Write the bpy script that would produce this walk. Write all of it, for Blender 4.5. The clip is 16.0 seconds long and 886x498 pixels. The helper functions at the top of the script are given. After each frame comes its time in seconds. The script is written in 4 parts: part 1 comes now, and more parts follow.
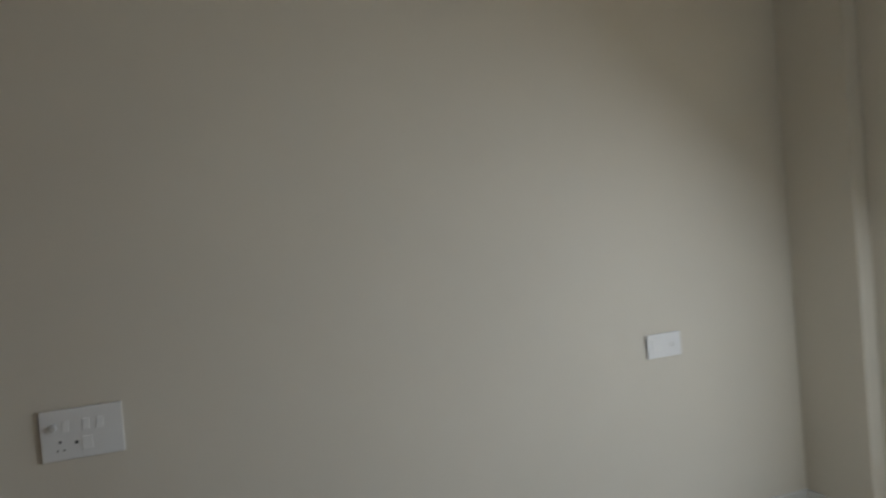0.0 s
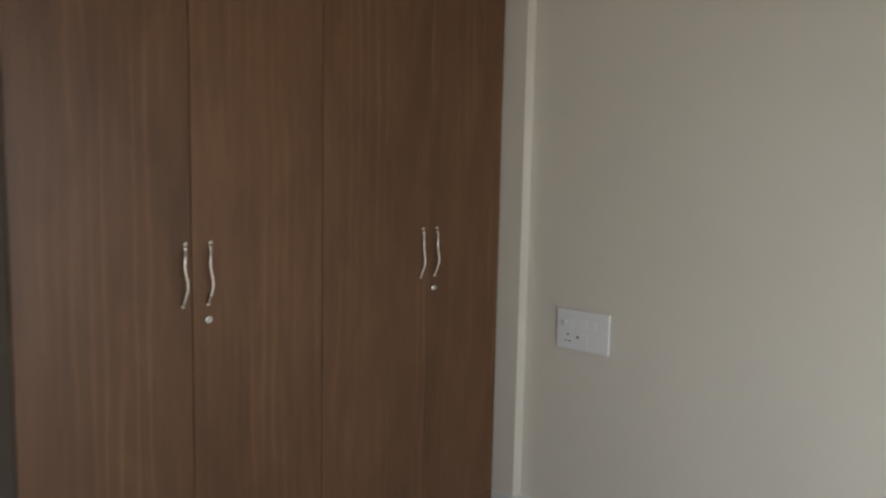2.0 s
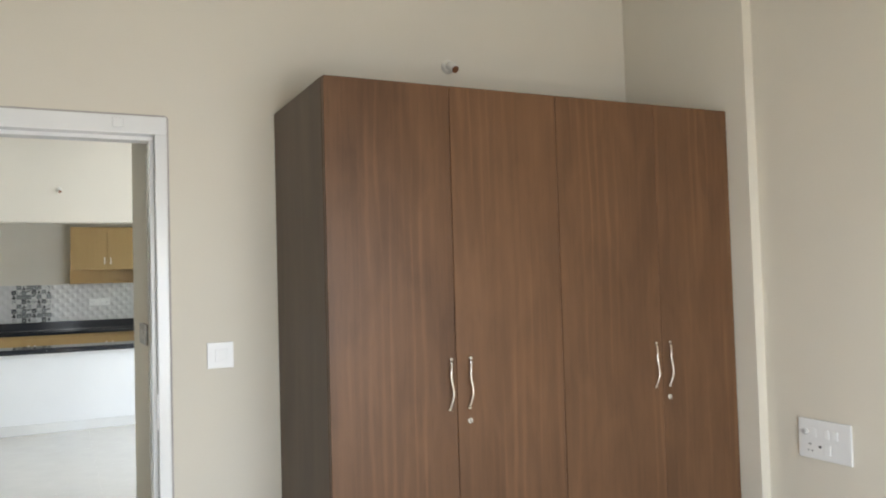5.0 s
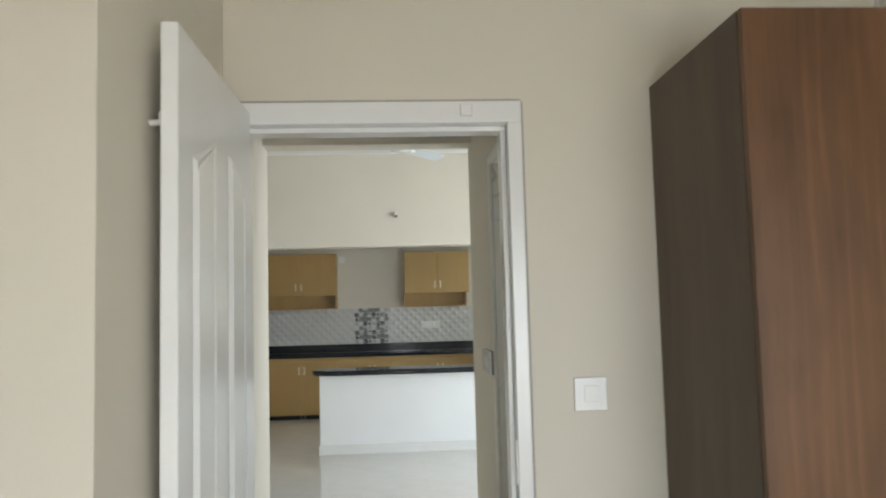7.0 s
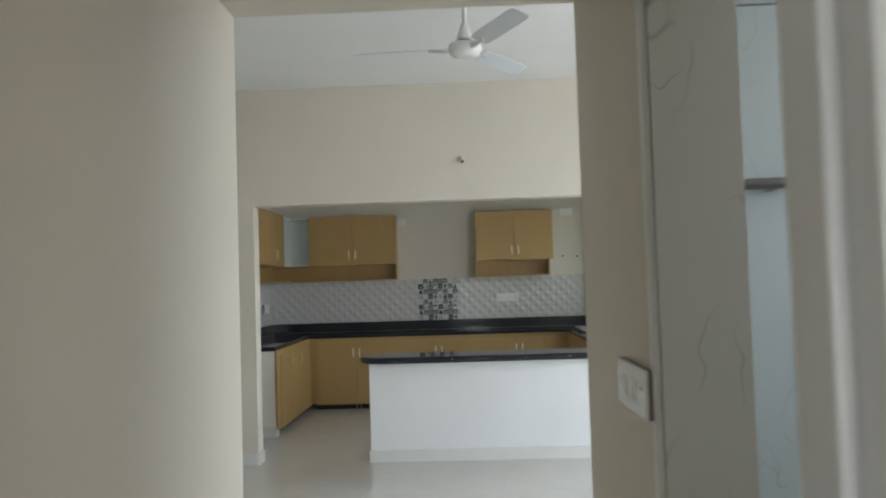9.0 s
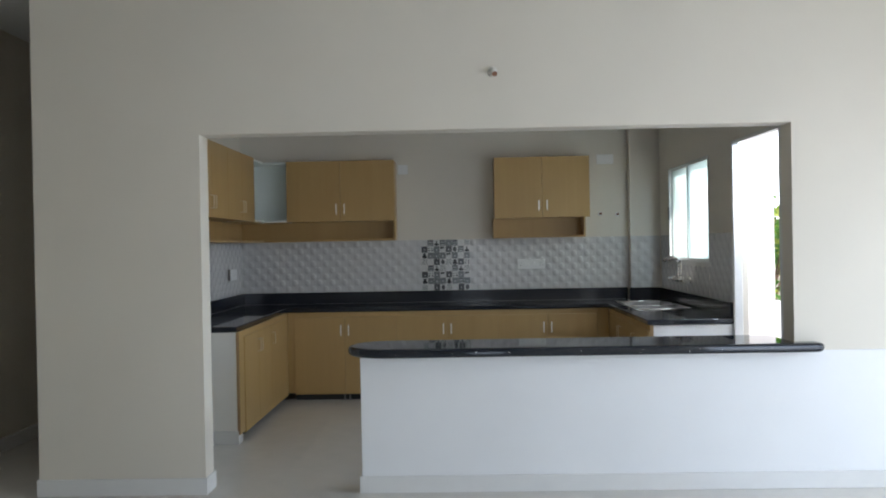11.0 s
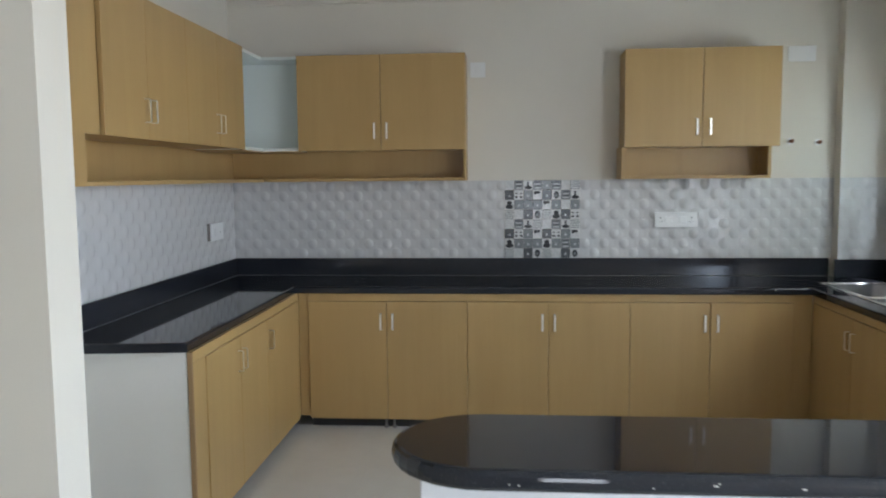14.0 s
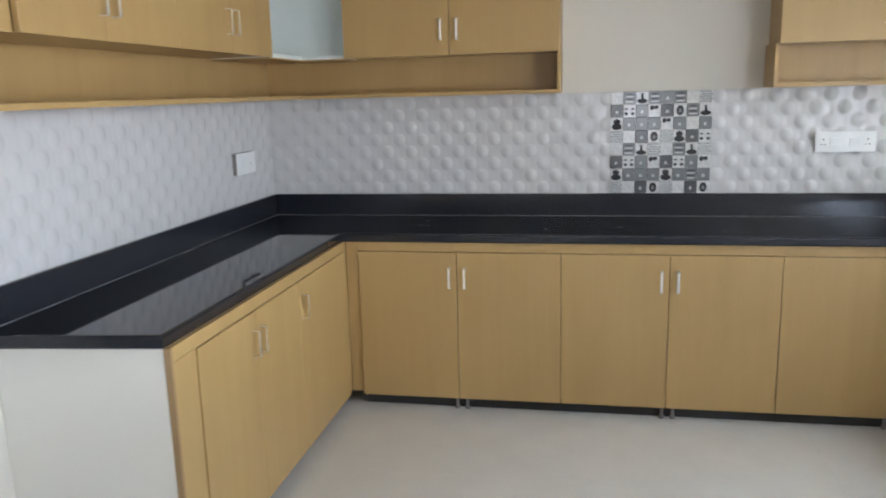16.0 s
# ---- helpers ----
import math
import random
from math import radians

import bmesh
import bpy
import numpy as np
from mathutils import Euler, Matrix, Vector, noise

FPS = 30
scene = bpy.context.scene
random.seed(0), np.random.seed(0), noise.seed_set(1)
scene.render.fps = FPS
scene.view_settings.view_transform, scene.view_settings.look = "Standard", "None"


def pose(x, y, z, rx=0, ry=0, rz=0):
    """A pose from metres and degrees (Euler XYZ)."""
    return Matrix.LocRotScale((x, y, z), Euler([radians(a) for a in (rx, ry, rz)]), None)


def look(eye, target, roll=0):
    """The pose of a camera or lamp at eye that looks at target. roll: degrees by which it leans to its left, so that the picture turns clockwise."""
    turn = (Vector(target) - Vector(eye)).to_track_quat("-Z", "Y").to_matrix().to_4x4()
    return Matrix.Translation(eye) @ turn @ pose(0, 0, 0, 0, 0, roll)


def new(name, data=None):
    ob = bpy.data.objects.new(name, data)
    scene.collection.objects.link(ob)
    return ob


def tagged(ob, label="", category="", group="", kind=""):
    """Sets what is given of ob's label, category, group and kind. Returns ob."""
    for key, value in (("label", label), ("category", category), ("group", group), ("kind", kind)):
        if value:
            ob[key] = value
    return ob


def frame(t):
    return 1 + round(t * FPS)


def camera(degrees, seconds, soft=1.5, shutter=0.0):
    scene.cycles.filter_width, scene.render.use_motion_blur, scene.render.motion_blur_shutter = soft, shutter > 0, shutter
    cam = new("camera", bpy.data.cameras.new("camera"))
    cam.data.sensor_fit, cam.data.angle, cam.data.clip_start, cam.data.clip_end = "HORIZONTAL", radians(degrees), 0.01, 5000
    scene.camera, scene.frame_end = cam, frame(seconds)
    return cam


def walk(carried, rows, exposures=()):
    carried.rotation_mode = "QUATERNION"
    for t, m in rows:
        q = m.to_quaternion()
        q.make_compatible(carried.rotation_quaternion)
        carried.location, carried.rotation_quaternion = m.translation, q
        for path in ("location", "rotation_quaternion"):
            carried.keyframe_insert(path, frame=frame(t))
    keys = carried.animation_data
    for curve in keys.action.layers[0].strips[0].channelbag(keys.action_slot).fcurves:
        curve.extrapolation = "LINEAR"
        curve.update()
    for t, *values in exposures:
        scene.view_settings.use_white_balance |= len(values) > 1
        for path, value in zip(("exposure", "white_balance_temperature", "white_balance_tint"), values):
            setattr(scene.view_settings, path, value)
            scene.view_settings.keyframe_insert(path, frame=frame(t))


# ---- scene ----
cam = camera(59.1, 16.0, soft=1.9, shutter=0.4)
PATH = [
    (0, (0.248, 2.245, 1.342), (2.133, 1.582, 1.268), -5.0),
    (0.5, (0.391, 1.93, 1.359), (2.375, 1.737, 1.208), -1.0),
    (1, (0.418, 1.662, 1.402), (2.386, 1.958, 1.199), 0.0),
    (1.5, (0.404, 1.413, 1.432), (2.175, 2.311, 1.19), 1.2),
    (2, (0.388, 0.96, 1.411), (1.828, 2.331, 1.193), 1.2),
    (2.5, (0.323, 0.795, 1.429), (1.617, 2.295, 1.148), 1.5),
    (3, (0.296, 0.576, 1.398), (1.386, 2.208, 1.011), 0.6),
    (3.5, (0.275, 0.475, 1.423), (1.239, 2.193, 1.079), -0.2),
    (3.7, (0.262, 0.464, 1.447), (1.23, 2.2, 1.224), -0.2),
    (5.8, (0.197, 0.589, 1.467), (0.848, 2.477, 1.564), -1.1),
    (6, (0.183, 0.664, 1.47), (0.717, 2.59, 1.547), -0.8),
    (6.5, (0.133, 0.883, 1.477), (0.447, 2.855, 1.591), -0.4),
    (6.7, (0.115, 0.985, 1.467), (0.364, 2.965, 1.601), -0.4),
    (7, (0.183, 1.208, 1.452), (0.31, 3.198, 1.609), -1.5),
    (7.5, (0.271, 1.584, 1.463), (0.268, 3.578, 1.625), -1.9),
    (8, (0.25, 2.043, 1.441), (0.187, 4.036, 1.584), -1.0),
    (8.5, (0.232, 2.459, 1.45), (0.227, 4.456, 1.556), -1.4),
    (8.7, (0.256, 2.679, 1.441), (0.246, 4.677, 1.542), -1.5),
    (9, (0.244, 2.979, 1.46), (0.179, 4.976, 1.546), -1.8),
    (9.2, (0.222, 3.183, 1.44), (0.132, 5.179, 1.519), -1.5),
    (11.3, (-0.009, 5.134, 1.483), (-0.041, 7.133, 1.445), -1.1),
    (11.5, (-0.011, 5.346, 1.495), (-0.025, 7.345, 1.438), -1.4),
    (12, (-0.018, 5.821, 1.511), (-0.017, 7.818, 1.413), -1.7),
    (12.5, (-0.123, 6.272, 1.526), (-0.108, 8.267, 1.398), -1.0),
    (13, (-0.175, 6.745, 1.517), (-0.186, 8.739, 1.367), -1.1),
    (13.5, (-0.25, 7.164, 1.553), (-0.332, 9.154, 1.371), -0.8),
    (14, (-0.397, 7.588, 1.541), (-0.557, 9.573, 1.357), -0.5),
    (14.5, (-0.405, 7.932, 1.539), (-0.665, 9.904, 1.326), -1.2),
    (15, (-0.406, 8.255, 1.527), (-0.792, 10.2, 1.265), -1.6),
    (15.5, (-0.474, 8.515, 1.517), (-0.912, 10.435, 1.17), -1.2),
    (16, (-0.494, 8.675, 1.536), (-0.866, 10.6, 1.142), -1.5),
]
EXPOSURES = [
    (0, -0.31, 6500, 13), (1, -0.31, 6500, 14), (1.5, -0.11, 6550, 15), (2, 0.29, 6550, 15), (2.5, 0.76, 6550, 15), (3, 1.04, 6600, 14),
    (3.5, 1.22, 6620, 14), (5.8, 1.33, 6700, 14), (6.5, 1.19, 6750, 13), (7, 1.04, 6750, 12), (7.5, 0.87, 6720, 13), (8, 0.74, 6650, 13), (8.5, 0.70, 6600, 13), (9, 0.66, 6620, 13),
    (11.3, 0.57, 6150, 16), (12.5, 0.65, 6050, 16), (13.5, 1.07, 6150, 16), (14.5, 1.58, 6150, 17), (15.5, 1.81, 6250, 18), (16, 1.88, 6270, 19),
]
walk(cam, [(t, look(eye, target, roll)) for t, eye, target, roll in PATH], EXPOSURES)

# ---- world and large lights ----
world = bpy.data.worlds.new("sky_world")
scene.world = world
world.use_nodes = True
wn = world.node_tree.nodes
sky = wn.new("ShaderNodeTexSky")
sky.sky_type = "NISHITA"
sky.sun_disc = False
sky.sun_elevation, sky.sun_rotation = radians(60), radians(150)
world.node_tree.links.new(sky.outputs[0], wn["Background"].inputs[0])
wn["Background"].inputs[1].default_value = 0.15

sun = new("sun", bpy.data.lights.new("sun", "SUN"))
sun.data.energy, sun.data.angle, sun.data.color = 5.0, radians(0.5), (1.0, 0.95, 0.88)
sun.matrix_world = look((0, 0, 20), (-math.sin(radians(150)), -math.cos(radians(150)), 20 - math.tan(radians(60))))


def window_light(name, eye, target, w, h, watts, colour):
    lamp = new(name, bpy.data.lights.new(name, "AREA"))
    lamp.data.shape, lamp.data.size, lamp.data.size_y = "RECTANGLE", w, h
    lamp.data.energy, lamp.data.color = watts, colour
    lamp.matrix_world = look(eye, target)
    return lamp


window_light("bedroom_daylight", (1.05, -0.40, 1.10), (1.1, 1.6, -1.15), 1.85, 2.0, 38, (0.79, 0.905, 1.0))
window_light("hall_daylight", (4.42, 7.4, 1.15), (0, 7.4, -1.9), 2.6, 2.1, 70, (0.76, 0.89, 1.0))
# added fill for the bar front and counter end, from an unseen opening
window_light("hall_back_fill", (3.3, 5.36, 1.05), (1.0, 9.4, -0.9), 1.4, 1.9, 24, (0.74, 0.88, 1.0))
window_light("kitchen_window_daylight", (2.22, 11.76, 1.71), (0, 11.76, 0.55), 1.1, 0.78, 3.8, (1.0, 0.96, 0.90))
window_light("kitchen_door_daylight", (2.42, 10.17, 2.26), (-1.6, 9.6, 0.3), 0.85, 0.25, 24, (0.72, 0.88, 1.0))
window_light("bathroom_daylight", (2.35, 4.5, 1.75), (0, 4.5, 1.6), 0.6, 0.6, 4.8, (1.0, 0.97, 0.92))


# ---- materials ----
def material(name, colour, rough=0.6, metal=0.0, spec=0.5, var=0.06, scale=3.0, fine=120.0, bump=0.05, coat=0.0):
    """Painted or plain surface with two scales of tone and a fine relief."""
    m = bpy.data.materials.new(name)
    m.use_nodes = True
    n, l = m.node_tree.nodes, m.node_tree.links
    b = n["Principled BSDF"]
    b.inputs["Roughness"].default_value = rough
    b.inputs["Metallic"].default_value = metal
    b.inputs["Specular IOR Level"].default_value = spec
    b.inputs["Coat Weight"].default_value = coat
    b.inputs["Coat Roughness"].default_value = 0.05
    tc = n.new("ShaderNodeTexCoord")
    a = n.new("ShaderNodeTexNoise")
    a.inputs["Scale"].default_value, a.inputs["Detail"].default_value = scale, 4
    f = n.new("ShaderNodeTexNoise")
    f.inputs["Scale"].default_value, f.inputs["Detail"].default_value = fine, 2
    l.new(tc.outputs["Object"], a.inputs["Vector"])
    l.new(tc.outputs["Object"], f.inputs["Vector"])
    add = n.new("ShaderNodeMath")
    add.operation = "MULTIPLY_ADD"
    add.inputs[1].default_value = 0.35
    l.new(f.outputs[0], add.inputs[0])
    l.new(a.outputs[0], add.inputs[2])
    r = n.new("ShaderNodeValToRGB")
    r.color_ramp.elements[0].position, r.color_ramp.elements[1].position = 0.35, 1.0
    r.color_ramp.elements[0].color = (*[c * (1 - var) for c in colour], 1)
    r.color_ramp.elements[1].color = (*[min(1, c * (1 + var)) for c in colour], 1)
    l.new(add.outputs[0], r.inputs[0])
    l.new(r.outputs[0], b.inputs["Base Color"])
    if bump:
        bp = n.new("ShaderNodeBump")
        bp.inputs["Strength"].default_value, bp.inputs["Distance"].default_value = bump, 0.004
        l.new(add.outputs[0], bp.inputs["Height"])
        l.new(bp.outputs[0], b.inputs["Normal"])
    return m


def wood(name, dark, light, rough, fine=90.0, streak=1.2, knots=0.5, bump=0.04, contrast=(0.3, 0.75), fibre=0.45, patch=0.07, lines=0.0, pores=0.0, spec=0.5):
    """Laminate with upright grain: broad streaks and fine fibres."""
    m = bpy.data.materials.new(name)
    m.use_nodes = True
    n, l = m.node_tree.nodes, m.node_tree.links
    b = n["Principled BSDF"]
    b.inputs["Roughness"].default_value = rough
    tc = n.new("ShaderNodeTexCoord")
    info = n.new("ShaderNodeObjectInfo")
    shift = n.new("ShaderNodeVectorMath")
    shift.operation = "MULTIPLY_ADD"
    shift.inputs[1].default_value = (7, 5, 3)
    l.new(info.outputs["Random"], shift.inputs[0])
    l.new(tc.outputs["Object"], shift.inputs[2])
    mix = []
    for sc, zs, det in ((fine, 0.02, 3), (11.0, patch, 5), (2.2, 0.35, 2)):
        mp = n.new("ShaderNodeMapping")
        mp.inputs["Scale"].default_value = (sc, sc, sc * zs)
        t = n.new("ShaderNodeTexNoise")
        t.inputs["Scale"].default_value, t.inputs["Detail"].default_value, t.inputs["Distortion"].default_value = 1, det, 0.6
        l.new(shift.outputs[0], mp.inputs["Vector"])
        l.new(mp.outputs[0], t.inputs["Vector"])
        mix.append(t)
    s1 = n.new("ShaderNodeMath")
    s1.operation = "MULTIPLY_ADD"
    s1.inputs[1].default_value = fibre
    l.new(mix[0].outputs[0], s1.inputs[0])
    s2 = n.new("ShaderNodeMath")
    s2.operation = "MULTIPLY_ADD"
    s2.inputs[1].default_value = streak * 0.45
    l.new(mix[1].outputs[0], s2.inputs[0])
    s3 = n.new("ShaderNodeMath")
    s3.operation = "MULTIPLY"
    s3.inputs[1].default_value = knots * 0.3
    l.new(mix[2].outputs[0], s3.inputs[0])
    l.new(s3.outputs[0], s2.inputs[2])
    l.new(s2.outputs[0], s1.inputs[2])
    total = s1.outputs[0]
    b.inputs["Specular IOR Level"].default_value = spec
    if lines:
        # growth lines that wander, only where a slow mask lets them through
        mp = n.new("ShaderNodeMapping")
        mp.inputs["Scale"].default_value = (1.0, 1.0, 0.10)
        wv = n.new("ShaderNodeTexWave")
        wv.bands_direction = "X"
        wv.inputs["Scale"].default_value, wv.inputs["Distortion"].default_value = 8.0, 9.0
        wv.inputs["Detail"].default_value, wv.inputs["Detail Scale"].default_value = 3.0, 1.1
        l.new(shift.outputs[0], mp.inputs["Vector"])
        l.new(mp.outputs[0], wv.inputs["Vector"])
        mk = n.new("ShaderNodeTexNoise")
        mk.inputs["Scale"].default_value = 9.0
        l.new(mp.outputs[0], mk.inputs["Vector"])
        sel = n.new("ShaderNodeMapRange")
        sel.inputs["From Min"].default_value, sel.inputs["From Max"].default_value = 0.44, 0.66
        l.new(mk.outputs[0], sel.inputs["Value"])
        pw = n.new("ShaderNodeMath")
        pw.operation = "POWER"
        pw.inputs[1].default_value = 3.0
        l.new(wv.outputs["Fac"], pw.inputs[0])
        both = n.new("ShaderNodeMath")
        both.operation = "MULTIPLY"
        l.new(pw.outputs[0], both.inputs[0])
        l.new(sel.outputs[0], both.inputs[1])
        a1 = n.new("ShaderNodeMath")
        a1.operation = "MULTIPLY_ADD"
        a1.inputs[1].default_value = lines
        l.new(both.outputs[0], a1.inputs[0])
        l.new(total, a1.inputs[2])
        total = a1.outputs[0]
    if pores:
        mp = n.new("ShaderNodeMapping")
        mp.inputs["Scale"].default_value = (190, 190, 9)
        pn = n.new("ShaderNodeTexNoise")
        pn.inputs["Scale"].default_value, pn.inputs["Detail"].default_value = 1.0, 2
        l.new(shift.outputs[0], mp.inputs["Vector"])
        l.new(mp.outputs[0], pn.inputs["Vector"])
        cut = n.new("ShaderNodeMapRange")
        cut.inputs["From Min"].default_value, cut.inputs["From Max"].default_value = 0.56, 0.70
        l.new(pn.outputs[0], cut.inputs["Value"])
        a2 = n.new("ShaderNodeMath")
        a2.operation = "MULTIPLY_ADD"
        a2.inputs[1].default_value = -pores
        l.new(cut.outputs[0], a2.inputs[0])
        l.new(total, a2.inputs[2])
        total = a2.outputs[0]
    r = n.new("ShaderNodeValToRGB")
    r.color_ramp.elements[0].position, r.color_ramp.elements[1].position = contrast
    r.color_ramp.elements[0].color, r.color_ramp.elements[1].color = (*dark, 1), (*light, 1)
    l.new(total, r.inputs[0])
    l.new(r.outputs[0], b.inputs["Base Color"])
    bp = n.new("ShaderNodeBump")
    bp.inputs["Strength"].default_value, bp.inputs["Distance"].default_value = bump, 0.002
    l.new(total, bp.inputs["Height"])
    l.new(bp.outputs[0], b.inputs["Normal"])
    return m


def stone(name, base, fleck, rough, amount=0.62):
    """Polished granite: fine flecks in a dark ground, faint dust."""
    m = bpy.data.materials.new(name)
    m.use_nodes = True
    n, l = m.node_tree.nodes, m.node_tree.links
    b = n["Principled BSDF"]
    tc = n.new("ShaderNodeTexCoord")
    t = n.new("ShaderNodeTexNoise")
    t.inputs["Scale"].default_value, t.inputs["Detail"].default_value = 260, 2
    d = n.new("ShaderNodeTexNoise")
    d.inputs["Scale"].default_value, d.inputs["Detail"].default_value = 4, 5
    for k in (t, d):
        l.new(tc.outputs["Object"], k.inputs["Vector"])
    r = n.new("ShaderNodeValToRGB")
    r.color_ramp.elements[0].position, r.color_ramp.elements[1].position = amount, amount + 0.15
    r.color_ramp.elements[0].color, r.color_ramp.elements[1].color = (*base, 1), (*fleck, 1)
    l.new(t.outputs[0], r.inputs[0])
    l.new(r.outputs[0], b.inputs["Base Color"])
    rr = n.new("ShaderNodeMapRange")
    rr.inputs["From Min"].default_value, rr.inputs["From Max"].default_value = 0.3, 0.75
    rr.inputs["To Min"].default_value, rr.inputs["To Max"].default_value = rough * 0.7, rough * 1.8
    l.new(d.outputs[0], rr.inputs["Value"])
    l.new(rr.outputs[0], b.inputs["Roughness"])
    return m


def marble(name, ground):
    """Cool pale tile with thin broken grey veins."""
    m = bpy.data.materials.new(name)
    m.use_nodes = True
    n, l = m.node_tree.nodes, m.node_tree.links
    b = n["Principled BSDF"]
    b.inputs["Roughness"].default_value = 0.15
    tc = n.new("ShaderNodeTexCoord")
    mp = n.new("ShaderNodeMapping")
    mp.inputs["Rotation"].default_value = (0.3, 0.7, 0.4)
    mp.inputs["Scale"].default_value = (2.6, 2.6, 1.5)
    l.new(tc.outputs["Object"], mp.inputs["Vector"])
    veins = []
    for sc, off, width in ((0.9, 0.0, 0.006), (1.5, 5.3, 0.004)):
        sh = n.new("ShaderNodeVectorMath")
        sh.operation = "ADD"
        sh.inputs[1].default_value = (off, off * 0.7, off * 1.3)
        l.new(mp.outputs[0], sh.inputs[0])
        t = n.new("ShaderNodeTexNoise")
        t.inputs["Scale"].default_value, t.inputs["Detail"].default_value, t.inputs["Distortion"].default_value = sc, 3, 0.15
        l.new(sh.outputs[0], t.inputs["Vector"])
        r = n.new("ShaderNodeValToRGB")
        e = r.color_ramp.elements
        e[0].position, e[0].color = 0.5 - width, (0, 0, 0, 1)
        e[1].position, e[1].color = 0.5 + width, (0, 0, 0, 1)
        e.new(0.5).color = (1, 1, 1, 1)
        l.new(t.outputs[0], r.inputs[0])
        gap = n.new("ShaderNodeTexNoise")
        gap.inputs["Scale"].default_value = sc * 1.4
        l.new(sh.outputs[0], gap.inputs["Vector"])
        g = n.new("ShaderNodeMapRange")
        g.inputs["From Min"].default_value, g.inputs["From Max"].default_value = 0.52, 0.62
        l.new(gap.outputs[0], g.inputs["Value"])
        mul = n.new("ShaderNodeMath")
        mul.operation = "MULTIPLY"
        l.new(r.outputs[0], mul.inputs[0])
        l.new(g.outputs[0], mul.inputs[1])
        veins.append(mul)
    top = n.new("ShaderNodeMath")
    top.operation = "MAXIMUM"
    l.new(veins[0].outputs[0], top.inputs[0])
    l.new(veins[1].outputs[0], top.inputs[1])
    mix = n.new("ShaderNodeMix")
    mix.data_type = "RGBA"
    mix.inputs["A"].default_value = (*ground, 1)
    mix.inputs["B"].default_value = (0.36, 0.38, 0.39, 1)
    l.new(top.outputs[0], mix.inputs["Factor"])
    l.new(mix.outputs["Result"], b.inputs["Base Color"])
    return m


def leafy(name, colour):
    m = material(name, colour, 0.45, var=0.35, scale=6, bump=0)
    n, l = m.node_tree.nodes, m.node_tree.links
    b = n["Principled BSDF"]
    tr = n.new("ShaderNodeBsdfTranslucent")
    tr.inputs["Color"].default_value = (*[min(1, 1.6 * c) for c in colour], 1)
    mix = n.new("ShaderNodeMixShader")
    mix.inputs[0].default_value = 0.45
    l.new(b.outputs[0], mix.inputs[1])
    l.new(tr.outputs[0], mix.inputs[2])
    l.new(mix.outputs[0], n["Material Output"].inputs["Surface"])
    return m


PAINT = material("wall_paint_cream", (0.70, 0.65, 0.555), 0.62, var=0.035, scale=1.6, fine=160, bump=0.10)
PAINT_KITCHEN = material("wall_paint_kitchen", (0.71, 0.665, 0.585), 0.6, var=0.035, scale=1.6, fine=160, bump=0.10)
PAINT_WARM_WHITE = material("wall_paint_warm_white", (0.80, 0.775, 0.715), 0.55, var=0.03, scale=2, fine=160, bump=0.08)
PAINT_WHITE = material("wall_paint_white", (0.80, 0.80, 0.79), 0.55, var=0.03, scale=2, fine=160, bump=0.08)
CEILING = material("ceiling_white", (0.78, 0.78, 0.76), 0.8, var=0.03, scale=2, fine=140, bump=0.08)
FLOOR = material("floor_vitrified_tile", (0.64, 0.61, 0.555), 0.07, var=0.05, scale=5, fine=60, bump=0.0)
FRAME_SHADE = material("frame_shade_paint", (0.42, 0.385, 0.36), 0.7, var=0.15, scale=12)
LINE_GROUT = material("grout_grey", (0.20, 0.20, 0.20), 0.7)
GROUT = material("grout", (0.59, 0.565, 0.515), 0.3)
SKIRT = material("skirting_tile", (0.72, 0.71, 0.68), 0.12, var=0.03, scale=8, bump=0)
DOOR_PAINT = material("door_enamel_white", (0.82, 0.82, 0.81), 0.22, var=0.02, scale=4, fine=200, bump=0.04)
WALNUT = wood("walnut_laminate", (0.074, 0.034, 0.0145), (0.205, 0.100, 0.046), 0.44, fine=60, streak=0.8, knots=1.2, contrast=(0.24, 0.72), fibre=0.14, patch=0.30, lines=0.15, pores=0.05, spec=0.4)
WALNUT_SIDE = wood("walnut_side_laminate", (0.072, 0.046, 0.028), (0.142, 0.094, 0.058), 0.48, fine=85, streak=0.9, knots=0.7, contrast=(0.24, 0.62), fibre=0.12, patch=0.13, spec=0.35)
OAK = wood("oak_laminate", (0.428, 0.273, 0.103), (0.532, 0.354, 0.147), 0.36, fine=110, streak=0.7, knots=1.0, bump=0.02, contrast=(0.20, 0.60), fibre=0.08, patch=0.05, pores=0.04)
OAK_EDGE = wood("oak_edge_band", (0.28, 0.17, 0.08), (0.42, 0.27, 0.13), 0.45, fine=150, contrast=(0.35, 0.85))
GRANITE = stone("black_granite", (0.014, 0.016, 0.022), (0.066, 0.070, 0.082), 0.035)
HANDLE_CHROME = material("handle_chrome", (0.92, 0.90, 0.86), 0.38, metal=1.0, var=0.03, bump=0)
GRANITE_HONED = stone("black_granite_honed", (0.014, 0.016, 0.022), (0.066, 0.070, 0.082), 0.11)
CHROME = material("chrome", (0.80, 0.79, 0.77), 0.14, metal=1.0, var=0.02, bump=0)
# darkened steel: carries the shade inside the bowls; also the dull towel rail
DARK_STEEL = material("dark_steel_bowl_shade", (0.30, 0.30, 0.30), 0.30, metal=1.0, var=0.08, scale=30, bump=0)
FOOT = material("grey_plastic_foot", (0.22, 0.21, 0.20), 0.4, var=0.1, bump=0)
STEEL = material("brushed_steel", (0.80, 0.80, 0.80), 0.28, metal=1.0, var=0.06, scale=30, bump=0)
